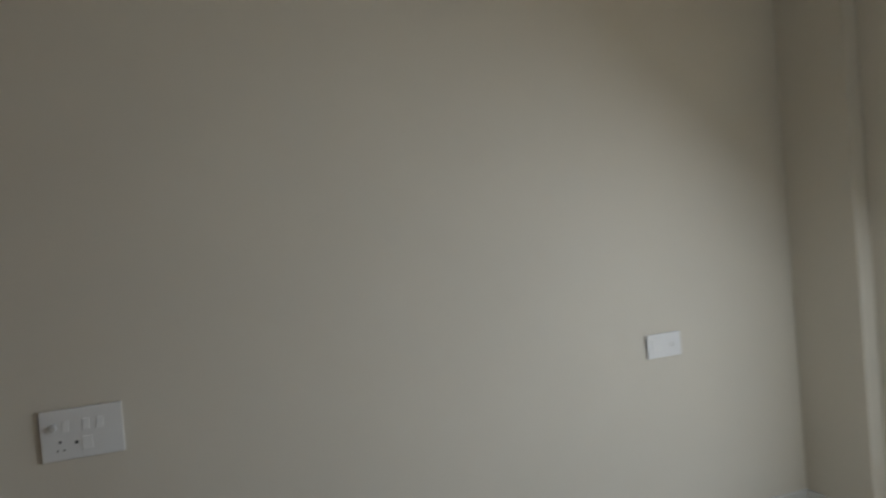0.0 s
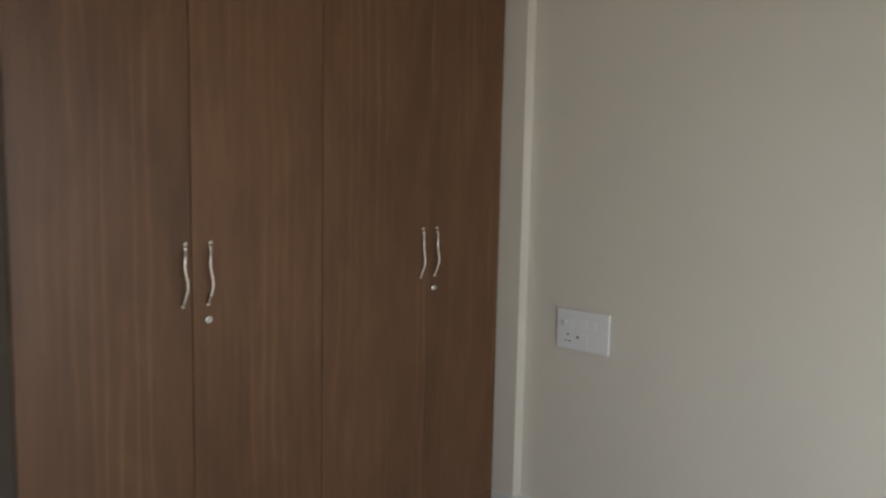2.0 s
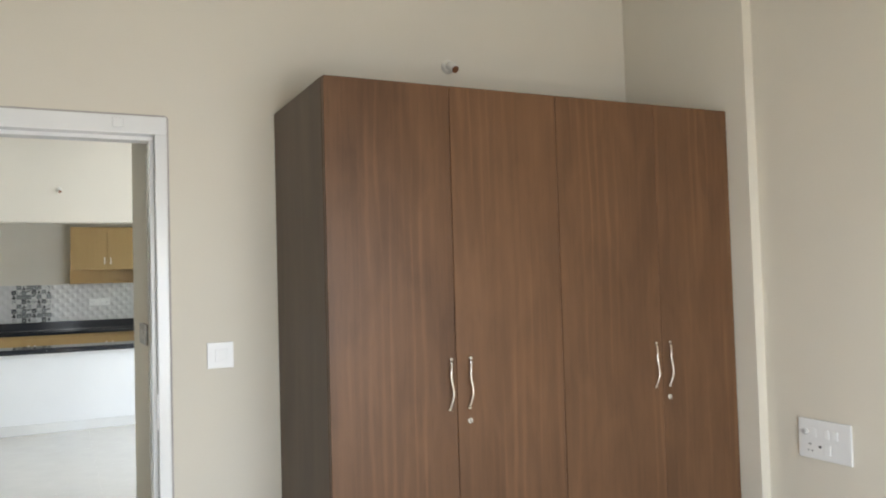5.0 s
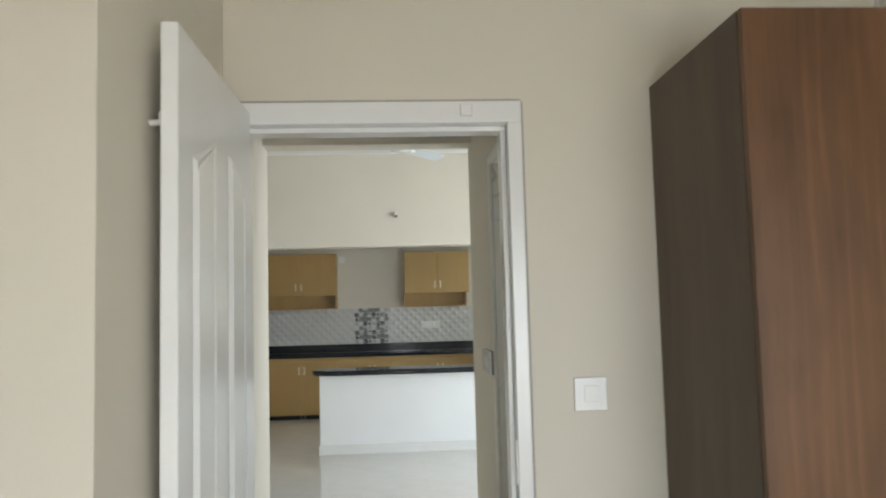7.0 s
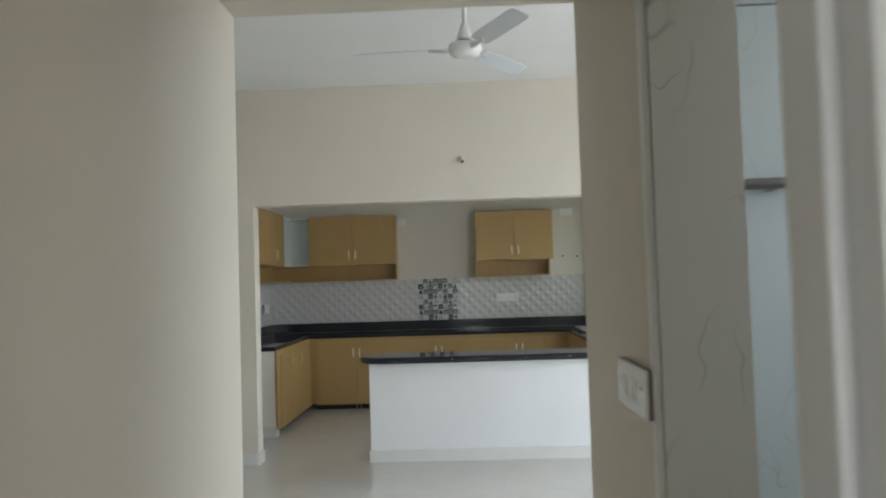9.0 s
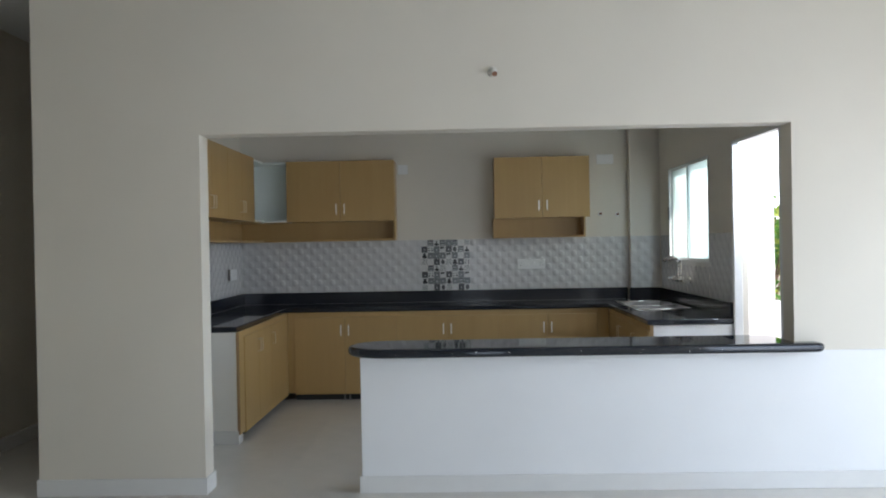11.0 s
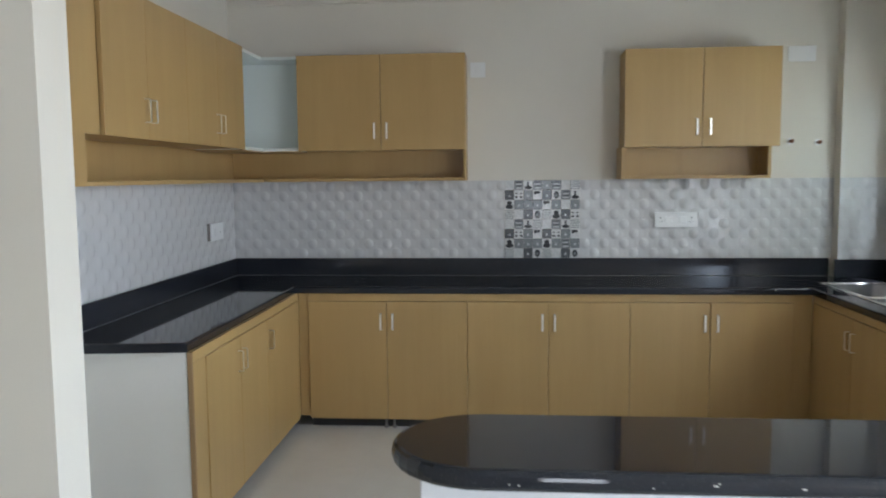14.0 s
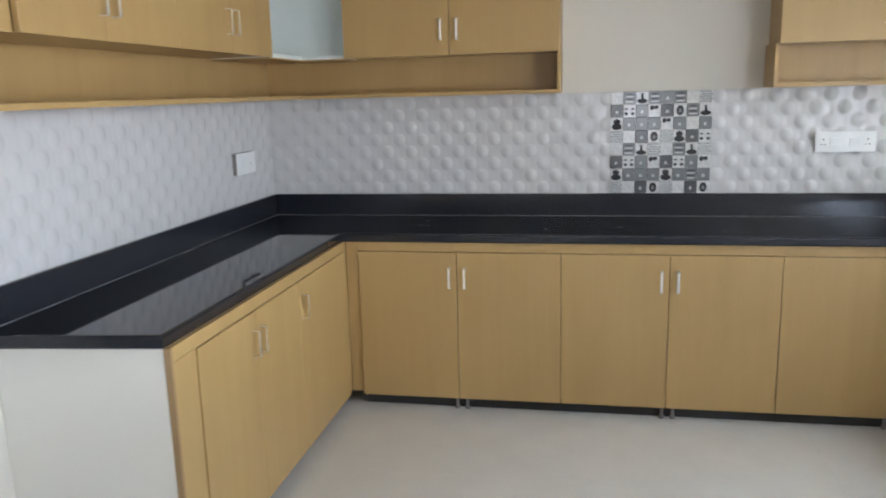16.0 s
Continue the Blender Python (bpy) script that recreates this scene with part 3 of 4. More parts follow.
# ---- switch plates ----
def plate(name, centre, face, w, h, rockers, dots, label, category="switch", knob=None, bell=None, group="", proud=0.0, edge=None):
    """Plate on a wall. face: 'y' faces -y, 'x' faces -x, 'X' faces +x. Rockers and holes in plate units (u to the right, v up)."""
    root = thing(name, centre, label, category, group)

    def put(u, v, d):
        d += proud
        if face == "y":
            return (centre[0] + u, centre[1] - d, centre[2] + v)
        if face == "x":
            return (centre[0] - d, centre[1] - u, centre[2] + v)
        return (centre[0] + d, centre[1] + u, centre[2] + v)

    def block(nm, u0, v0, u1, v1, d0, d1, mat, bevel=0.001, label="", parent=None):
        p, q = put(u0, v0, d0), put(u1, v1, d1)
        dims = [min(a, b) for a, b in zip(p, q)] + [max(a, b) for a, b in zip(p, q)]
        return part(nm, box(bmesh.new(), *dims, bevel=bevel, seg=2), mat, parent or root, label)

    inset = 0.001 if edge else 0.006
    block("back_box", -w / 2 + inset, -h / 2 + inset, w / 2 - inset, h / 2 - inset, -proud - (0.010 if centre[1] > 12 and centre[2] < 1.5 else 0), 0.004, edge or PLASTIC_GREY, 0)
    block("cover", -w / 2, -h / 2, w / 2, h / 2, 0.003, 0.011, PLASTIC, 0.0025)
    for u, v, rw, rh in rockers:
        bm = bmesh.new()
        vs = [put(u - rw / 2, v - rh / 2, 0.0108), put(u + rw / 2, v - rh / 2, 0.0108), put(u + rw / 2, v + rh / 2, 0.0108), put(u - rw / 2, v + rh / 2, 0.0108)]
        hi = [put(u - rw / 2 + .001, v - rh / 2 + .001, 0.0138), put(u + rw / 2 - .001, v - rh / 2 + .001, 0.012), put(u + rw / 2 - .001, v + rh / 2 - .001, 0.012), put(u - rw / 2 + .001, v + rh / 2 - .001, 0.0138)]
        a, b = [bm.verts.new(p) for p in vs], [bm.verts.new(p) for p in hi]
        for k in range(4):
            bm.faces.new((a[k], a[(k + 1) % 4], b[(k + 1) % 4], b[k]))
        bm.faces.new(b)
        part("rocker", bm, PLASTIC, root)
    for u, v, r in dots:
        bm = bmesh.new()
        tube(bm, [put(u, v, 0.010), put(u, v, 0.0118)], r, 10)
        part("socket_hole", bm, DARK, root)
    if knob:
        bm = bmesh.new()
        tube(bm, [put(*knob, 0.010), put(*knob, 0.022), put(*knob, 0.024)], [0.011, 0.010, 0.007], 14)
        part("dimmer_knob", bm, PLASTIC_GREY, root)
    if bell:
        u, v = bell
        bm = bmesh.new()
        tube(bm, [put(u - .011, v - .006, .0118), put(u + .011, v - .006, .0118)], 0.0012, 6)
        tube(bm, [put(u - .009, v - .006, .0118), put(u - .004, v + .009, .0118), put(u + .004, v + .009, .0118), put(u + .009, v - .006, .0118)], 0.0012, 6)
        part("bell_mark", bm, PLASTIC_GREY, root)
    return root


plate("switch_plate", (BX1, 2.532, 0.808), "x", 0.226, 0.150, [(-.044, .024, .02, .034), (.012, .024, .02, .034), (.05, .024, .02, .034), (.012, -.032, .03, .04)],
      [(-.062, -.02, .004), (-.070, -.045, .003), (-.053, -.045, .003), (-.018, -.026, .0055)], "white switch and socket plate with fan regulator on bedroom wall", knob=(-.078, .024))
plate("bell_switch", (BX1, 0.488, 0.790), "x", 0.152, 0.092, [(-.032, 0, .05, .05)], [], "small white two-module bell push plate", bell=(.034, 0))
plate("light_switch", (0.763, BY1, 1.192), "y", 0.098, 0.098, [(.002, .0, .044, .048)], [], "square white light switch beside the bedroom door")
plate("passage_switch", (PX1, 4.70, 1.222), "x", 0.29, 0.100, [(-.06, 0, .022, .045), (-.03, 0, .022, .045), (.03, 0, .022, .045), (.06, 0, .022, .045)], [(.11, .01, .004)], "long white switch plate on a dark box on the passage wall", proud=0.009, edge=BOX_EDGE)
plate("kitchen_socket", (0.708, KY1 - .017, 1.250), "y", 0.275, 0.100, [(-.045, 0, .05, .04), (.045, 0, .05, .04)], [(-.1, .012, .004), (-.108, -.012, .003), (-.09, -.012, .003), (.1, .012, .004), (.092, -.012, .003), (.108, -.012, .003)], "long white twin socket plate on the relief tiles")
plate("wall_socket", (KX0 + .019, 12.395, 1.208), "X", 0.21, 0.108, [(-.03, 0, .04, .045)], [(.045, -.005, .004)], "white socket plate on the relief tiles of the side wall", proud=0.005, edge=BOX_EDGE)
plate("junction_cover", (1.475, KY1, 2.298), "y", 0.170, 0.098, [], [], "blank white junction cover above the counter", "cover plate")
plate("junction_cover", (-0.578, KY1, 2.235), "y", 0.100, 0.098, [(0, 0, .03, .04)], [], "small white switch beside the wall cabinet")


def bulb_holder(at, label):
    root = thing("bulb_holder", at, label, "lamp holder", "bulb holders")
    x, y, z = at
    bm = bmesh.new()
    tube(bm, [(x, y, z), (x, y - .012, z), (x, y - .018, z)], [0.030, 0.029, 0.024], 20)
    part("rose", bm, IVORY, root)
    bm = bmesh.new()
    tube(bm, [(x, y - .016, z), (x + .004, y - .035, z - .008), (x + .010, y - .055, z - .022)], [0.020, 0.019, 0.018], 14)
    part("socket", bm, IVORY, root)
    bm = bmesh.new()
    tube(bm, [(x + .0095, y - .053, z - .021), (x + .012, y - .060, z - .026)], 0.0155, 14)
    part("mouth", bm, BROWN_STUB, root, "dark open mouth of the holder")
    for dx in (-.03, .03):
        bm = bmesh.new()
        tube(bm, [(x + dx * .7, y - .008, z + .004), (x + dx * .7, y - .018, z + .004)], 0.0035, 8)
        part("screw", bm, STEEL, root)


bulb_holder((0.205, HY1, 2.478), "white angled bulb holder without a bulb on the cream wall")
bulb_holder((1.765, BY1, 2.39), "white angled bulb holder without a bulb above the wardrobe")


# ---- wardrobe ----
WX0, WX1, WYF, WZT = 0.988, 2.748, 2.905, 2.128
ward = thing("wardrobe", ((WX0 + WX1) / 2, 3.2, 0), "tall walnut-brown laminate wardrobe with four doors and curved handles", "wardrobe")
bm = bmesh.new()
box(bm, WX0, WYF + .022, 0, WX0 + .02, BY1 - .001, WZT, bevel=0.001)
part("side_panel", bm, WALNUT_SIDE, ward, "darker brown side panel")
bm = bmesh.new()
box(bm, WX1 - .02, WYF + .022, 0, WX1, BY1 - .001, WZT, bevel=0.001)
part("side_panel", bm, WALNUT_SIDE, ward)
bpart("top_panel", (WX0 + .02, WYF + .022, WZT - .02, WX1 - .02, BY1 - .001, WZT - .001), WALNUT, ward)
bpart("carcass", (WX0 + .02, WYF + .03, 0.1, WX1 - .02, BY1 - .01, WZT - .02), DARK, ward)
bpart("plinth", (WX0 + .001, WYF, 0, WX1 - .001, WYF + .02, 0.1002), WALNUT, ward, bevel=0)
SEAMS = [WX0, 1.442, 1.885, 2.354, WX1]
HZ0 = 1.096
for k in range(4):
    a, b = SEAMS[k] + .001, SEAMS[k + 1] - (.0004 if k == 2 else .001)
    door = bpart("wardrobe_door", (a, WYF, 0.101, b, WYF + .02, WZT), WALNUT, ward, bevel=0.0015)
    hx = b - (.026 if k == 0 else .038) if k % 2 == 0 else a + (.047 if k == 1 else .030)
    pts, rad = [], []
    for i in range(17):
        u = i / 16
        z = HZ0 + .085 - u * .17
        x = hx + 0.0042 * math.cos(3 * math.pi * u)
        y = WYF - 0.006 - 0.015 * min(1, 4 * u, 4 * (1 - u)) ** 0.6
        pts.append((x, y, z))
        rad.append(0.0046 if i in (0, 16) else 0.0036)
    bm = bmesh.new()
    tube(bm, pts, rad, 10)
    for i in (0, 16):
        tube(bm, [(pts[i][0], WYF, pts[i][2]), (pts[i][0], WYF - .010, pts[i][2])], 0.0052, 10)
    part("handle", bm, BRASS_SATIN, door, "satin nickel wave handle")
    if k % 2:
        lx = a + (.045 if k == 1 else .026)
        bm = bmesh.new()
        tube(bm, [(lx, WYF + .001, 0.966), (lx, WYF - .006, 0.966), (lx, WYF - .008, 0.966)], [0.0105, 0.0105, 0.0085], 18)
        lock = part("lock", bm, CHROME, door, "round chrome lock")
        bm = bmesh.new()
        box(bm, lx - .0012, WYF - .0088, 0.9605, lx + .0012, WYF - .0076, 0.9705)
        part("keyhole", bm, DARK, lock, "dark keyhole slot")


bm = bmesh.new()
prism(bm, [(1.121, WYF + .001), (1.129, WYF + .001), (1.128, WYF - .0012), (1.122, WYF - .0012)], 0.164, 0.186)
part("chip", bm, PLASTIC_GREY, ward, "small pale chip in the laminate")


# ---- kitchen units ----
def bow_handle(parent, x, z, yf, face="y", length=0.098):
    """Chrome bow handle, upright. face 'y': on a front facing -y at y = yf; 'x': on a front facing +x at x = yf."""
    c = 0.006
    prof = [(0.0, -length / 2)] + [(0.024 - c + c * math.sin(a), -length / 2 + c - c * math.cos(a)) for a in [math.pi / 2 * k / 3 for k in range(4)]]
    prof += [(d, -v) for d, v in prof[::-1]]
    place = (lambda d, v, u: (x + u, yf - d, z + v)) if face == "y" else (lambda d, v, u: (yf + d * face_sign(face), x + u, z + v))
    strap(parent, prof, place)


def face_sign(face):
    return 1 if face == "x" else -1


def strap(parent, prof, place, half=0.0060, thick=0.0036):
    """Bent bar of rounded rectangular section along a profile in depth and height."""
    bm = bmesh.new()
    rings = []
    for i, (d, v) in enumerate(prof):
        p, q = prof[max(i - 1, 0)], prof[min(i + 1, len(prof) - 1)]
        k = math.hypot(q[0] - p[0], q[1] - p[1])
        nd, nv = (q[1] - p[1]) / k, -(q[0] - p[0]) / k
        sec = [(-half, -.3), (-half, .3), (-half * .7, .5), (half * .7, .5), (half, .3), (half, -.3), (half * .7, -.5), (-half * .7, -.5)]
        rings.append([bm.verts.new(place(d + nd * thick * w, v + nv * thick * w, u)) for u, w in sec])
    for a, b in zip(rings, rings[1:]):
        for k in range(8):
            bm.faces.new((a[k], a[(k + 1) % 8], b[(k + 1) % 8], b[k]))
    bm.faces.new(rings[0][::-1])
    bm.faces.new(rings[-1])
    part("handle", bm, HANDLE_CHROME, parent, "chrome bow handle")


CT0, CT1 = 0.840, 0.882
CF = 12.235                       # face of back base doors
LF = -1.665                       # face of side base doors
RF = 1.385                        # face of sink-side doors
DT0, DT1 = 0.060, 0.790


def base_unit(x0, x1, seams, handles, label):
    root = thing("base_cabinet", ((x0 + x1) / 2, 12.5, 0), label, "kitchen cabinet", "base cabinets along the back wall")
    bpart("carcass", (x0, CF + .024, 0.075, x1, KY1 - .002, CT0 - .001), OAK, root)
    bpart("top_rail", (x0, CF + .004, DT1 + .003, x1, CF + .024, CT0 - .001), OAK, root, bevel=0.001)
    # near-black board gives the shade of the gap above the floor
    bpart("plinth", (x0, CF + .045, 0.0, x1, CF + .065, 0.075), DARK, root, "near-black board painting the shade in the gap under the cabinet")
    for fx in (x0 + .47, x0 + .52):
        bm = bmesh.new()
        tube(bm, [(fx, CF + .028, 0), (fx, CF + .028, 0.012), (fx, CF + .028, 0.014), (fx, CF + .028, 0.075)], [0.013, 0.013, 0.008, 0.008], 10)
        part("foot", bm, FOOT, root)
    for (a, b), hx in zip(seams, handles):
        d = bpart("cabinet_door", (a + .0015, CF, DT0, b - .0015, CF + .02, DT1), OAK, root, bevel=0.0012)
        bow_handle(d, hx, 0.668, CF)
    return root


XS = [-1.603, -1.119, -0.629, -0.144, 0.338, 0.804, 1.275]
for k in range(3):
    a, m, b = XS[2 * k: 2 * k + 3]
    base_unit(a, b, [(a, m), (m, b)], [m - .035, m + .038], "oak-coloured laminate two-door base cabinet under the black counter")
fill = thing("corner_filler", (-1.645, 12.3, 0), "oak-coloured laminate corner filler panel", "filler panel", "corner fillers")
bpart("panel", (LF - .001, CF + .012, 0.072, -1.604, CF + .03, CT0 - .001), OAK, fill)
fill = thing("corner_filler", (1.33, 12.3, 0), "oak-coloured laminate corner filler panel", "filler panel", "corner fillers")
bpart("panel", (1.277, CF + .012, 0.072, RF + .001, CF + .03, CT0 - .001), OAK, fill)

LE = 10.622                       # end of the side run
side = thing("side_cabinet", (-1.95, 11.4, 0), "oak-coloured laminate side base cabinet with three doors", "kitchen cabinet")
bpart("carcass", (KX0 + .002, LE + .1, 0.075, LF - .024, KY1 - .003, CT0 - .001), OAK, side)
bpart("top_rail", (LF - .024, LE + .006, DT1 + .003, LF - .004, CF + .01, CT0 - .001), OAK, side, bevel=0.001)
bpart("end_stile", (LF - .024, LE + .006, 0.072, LF - .004, 10.757, DT1 + .002), OAK, side, bevel=0.001)
bpart("edge_strip", (LF - .026, LE - .004, 0.072, LF - .003, LE + .005, CT0 - .001), OAK_EDGE, side, "darker raw edge strip")
# shade under the side doors, as a near-black board
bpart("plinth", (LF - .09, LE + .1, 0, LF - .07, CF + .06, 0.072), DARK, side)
LS = [10.76, 11.185, 11.605, 12.215]
for k, hy in enumerate((LS[1] - .03, LS[1] + .03, LS[2] + .045)):
    d = bpart("cabinet_door", (LF - .02, LS[k] + .0015, DT0, LF, LS[k + 1] - .0015, DT1), OAK, side, bevel=0.0012)
    bow_handle(d, hy, 0.676, LF, "x")
bpart("corner_stile", (LF - .022, 12.217, 0.072, LF - .002, CF + .0115, DT1 + .002), OAK, side, bevel=0.0005)
structure("wall_counter_end", [(KX0, LE, 0, LF - .027, LE + .095, CT0 - .001)], PAINT_WARM_WHITE, "white plastered end wall under the counter", "wall", bevel=0.003)
structure("baseboard_counter_end", [(KX0, LE - ST, 0, LF - .015, LE, SH), (LF - .027, LE, 0, LF - .015, LE + .10, SH)], SKIRT, SK, "skirting", bevel=0.002)

RE = 10.637
sinkcab = thing("sink_cabinet", (1.7, 11.5, 0), "oak-coloured laminate base cabinet under the sink", "kitchen cabinet")
bpart("carcass", (RF + .024, RE + .1, 0.075, KX1 - .002, 12.68, 0.60), OAK, sinkcab)
bpart("top_rail", (RF + .004, RE + .004, DT1 + .003, RF + .024, CF + .01, CT0 - .001), OAK, sinkcab, bevel=0.001)
bpart("edge_strip", (RF + .003, RE - .004, 0.072, RF + .026, RE + .003, CT0 - .001), OAK_EDGE, sinkcab)
# same near-black stand-in for the shade under the sink doors
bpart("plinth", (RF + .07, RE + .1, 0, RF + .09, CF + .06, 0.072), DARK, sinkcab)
RS = [RE + .05, 11.22, 11.72, 12.215]
for k, hy in enumerate((RS[1] - .035, RS[2] - .03, RS[2] + .03)):
    d = bpart("cabinet_door", (RF, RS[k] + .0015, DT0, RF + .02, RS[k + 1] - .0015, DT1), OAK, sinkcab, bevel=0.0012)
    bow_handle(d, hy, 0.671, RF, "-x")
bpart("corner_stile", (RF + .002, 12.217, 0.072, RF + .022, CF + .0115, DT1 + .002), OAK, sinkcab, bevel=0.0005)
structure("wall_sink_end", [(RF + .027, RE, 0, KX1, RE + .095, CT0 - .001)], PAINT_WHITE, "white plastered end wall under the sink counter", "wall", bevel=0.003)

# black granite worktop, one continuous U, with an opening for the sink
SX0, SX1, SY0, SY1 = 1.49, 1.925, 11.475, 12.40
GF, GL, GR = 12.215, -1.692 + .012, 1.365
top = thing("worktop", (0, 12.5, CT0), "polished black granite worktop running round three sides", "worktop")
bm = bmesh.new()
prism(bm, [(KX0 + .001, LE - .082), (GL, LE - .02), (GL, GF), (GR, GF), (GR, RE - .012), (KX1 - .001, RE - .012), (KX1 - .001, SY0), (SX0, SY0), (SX0, SY1), (KX1 - .001, SY1), (KX1 - .001, 12.704), (1.699, 12.704), (1.699, KY1 - .001), (KX0 + .001, KY1 - .001)], CT0, CT1, bevel=0.009, seg=3)
part("slab", bm, GRANITE, top)
bpart("sink_strip", (SX1, SY0 - .012, CT0, KX1 - .001, SY1 + .012, CT1 - .0004), GRANITE, top, bevel=0)
for nm, dims in (("back", (KX0 + .022, KY1 - .021, CT1 + .0005, 1.68, KY1 - .001, 0.998)), ("left", (KX0 + .001, LE - .090, CT1 + .0005, KX0 + .021, KY1 - .001, 0.998)), ("right", (KX1 - .021, RE - .004, CT1 + .0005, KX1 - .001, 12.683, 0.998)), ("column", (1.681, 12.684, CT1 + .0005, KX1 - .001, 12.704, 0.998))):
    bpart("upstand", dims, GRANITE_HONED, top, bevel=0.002)
for dims in ((KX0 + .022, KY1 - .0225, CT1 + .0003, 1.68, KY1 - .0205, CT1 + .002), (KX0 + .0205, LE - .08, CT1 + .0003, KX0 + .0225, KY1 - .0235, CT1 + .002)):
    bpart("grout_line", dims, LINE_GROUT, top, "pale grout line along the upstand", bevel=0)

bar = thing("bar_top", (0.7, 9.57, 0.808), "thick polished black granite bar top with a rounded end", "bar counter")
bm = bmesh.new()
arc = [(-0.45 - 0.245 * math.sin(a), 9.570 - 0.230 * math.cos(a)) for a in [math.pi * k / 18 for k in range(19)]]
prism(bm, [(OX1 - .001, 9.80), ] + arc[::-1] + [(2.05, 9.34), (2.075, 9.36), (2.075, HY1 - .001), (OX1 - .001, HY1 - .001)], 0.808, 0.862, bevel=0.022, seg=4)
ob = part("slab", bm, GRANITE, bar)
rnd = random.Random(5)
for k in range(14):
    x, s, z = rnd.uniform(-0.4, 1.9), rnd.uniform(.002, .004), rnd.uniform(.824, .844)
    bm = bmesh.new()
    box(bm, x, 9.3388, z, x + s * rnd.uniform(1, 2.6), 9.3404, z + s * .7)
    part("paint_fleck", bm, PLASTIC_GREY, bar, "dried paint fleck")

# steel double-bowl sink
sink = thing("kitchen_sink", (1.70, 12.0, CT1), "stainless steel double-bowl kitchen sink set into the granite", "sink")
bm = bmesh.new()
rim = 0.022
ys = [SY0 - .012, SY0 + rim, SY0 + .33, SY0 + .33 + .045, SY1 - rim - .0, SY1 + .012]
xs = [SX0 - .012, SX0 + rim, SX1 - rim, SX1 + .012]
z = CT1 + .003
for i in range(3):
    for j in range(5):
        if i == 1 and j in (1, 3):
            continue
        box(bm, xs[i], ys[j], z - .003, xs[i + 1], ys[j + 1], z)
for k, (x0, y0, x1, y1) in enumerate(((xs[0], ys[0], xs[3], ys[5]), (xs[1], ys[1], xs[2], ys[2]), (xs[1], ys[3], xs[2], ys[4]))):
    e = 0.004 if k == 0 else -0.002
    c = [(x0 + e, y0 + e, z), (x1 - e, y0 + e, z), (x1 - e, y1 - e, z), (x0 + e, y1 - e, z)]
    for q in range(4):
        tube(bm, [c[q], c[(q + 1) % 4]], 0.0045, 8)
part("rim", bm, CHROME_SATIN, sink)
for j in (1, 3):
    bm = bmesh.new()
    x0, x1, y0, y1, zb = xs[1], xs[2], ys[j], ys[j + 1], CT1 - .17
    hi = [bm.verts.new((x, y, z - .001)) for x, y in ((x0, y0), (x1, y0), (x1, y1), (x0, y1))]
    lo = [bm.verts.new((x, y, zb)) for x, y in ((x0 + .03, y0 + .03), (x1 - .03, y0 + .03), (x1 - .03, y1 - .03), (x0 + .03, y1 - .03))]
    for k in range(4):
        bm.faces.new((hi[k], lo[k], lo[(k + 1) % 4], hi[(k + 1) % 4]))
    bm.faces.new(lo)
    # bowls look deep through a darker colour than the rim
    bowl = part("bowl", bm, DARK_STEEL, sink)
    bm = bmesh.new()
    cx, cy = (x0 + x1) / 2, (y0 + y1) / 2
    tube(bm, [(cx, cy, zb + .0005), (cx, cy, zb + .003)], [0.04, 0.036], 18)
    part("drain", bm, CHROME, bowl)

# wall-mounted mixer with two swan necks
tap = thing("wall_tap", (KX1, 11.74, 1.12), "chrome wall-mounted kitchen mixer with two swan-neck spouts", "tap")
bm = bmesh.new()
tube(bm, [(1.925, 11.63, 1.118), (1.925, 11.88, 1.118)], 0.024, 14)
part("body", bm, CHROME, tap)
for y in (11.67, 11.84):
    bm = bmesh.new()
    tube(bm, [(KX1 - .012, y, 1.118), (KX1 - .018, y, 1.118), (1.925, y, 1.118)], [0.034, 0.022, 0.018], 14)
    part("wall_flange", bm, CHROME, tap)
for y, lean in ((11.72, 0.03), (11.80, 0.09)):
    bm = bmesh.new()
    pts = [(1.925, y, 1.13)] + [(1.925, y, 1.14 + .12 * u) for u in (0.3, 0.7, 1.0)]
    pts += [(1.925 - .055 * (1 - math.cos(a)), y + lean * (1 - math.cos(a)) / 2, 1.26 + .05 * math.sin(a)) for a in [math.pi * k / 8 for k in range(1, 8)]]
    rad = [0.012] * 4 + [0.013, 0.0145, 0.016, 0.017, 0.017, 0.016, 0.015]
    tube(bm, pts, rad, 12)
    part("spout", bm, CHROME, tap)
for y in (11.605, 11.905):
    bm = bmesh.new()
    tube(bm, [(1.925, y - .022, 1.118), (1.925, y + .022, 1.118)], [0.030, 0.030], 12)
    tube(bm, [(1.90, y, 1.118), (1.86, y, 1.13)], [0.008, 0.006], 8)
    part("knob", bm, CHROME, tap)
rnd = random.Random(9)
for k in range(12):
    x, y, s = rnd.uniform(-1.4, 1.2), rnd.uniform(12.28, 12.7), rnd.uniform(.003, .008)
    bm = bmesh.new()
    prism(bm, [(x + s * math.cos(a) * 1.6, y + s * math.sin(a) * rnd.uniform(.5, 1)) for a in [2 * math.pi * q / 7 for q in range(7)]], CT1, CT1 + .0008)
    part("cement_spot", bm, LINE_GROUT, top, "dried cement spot")

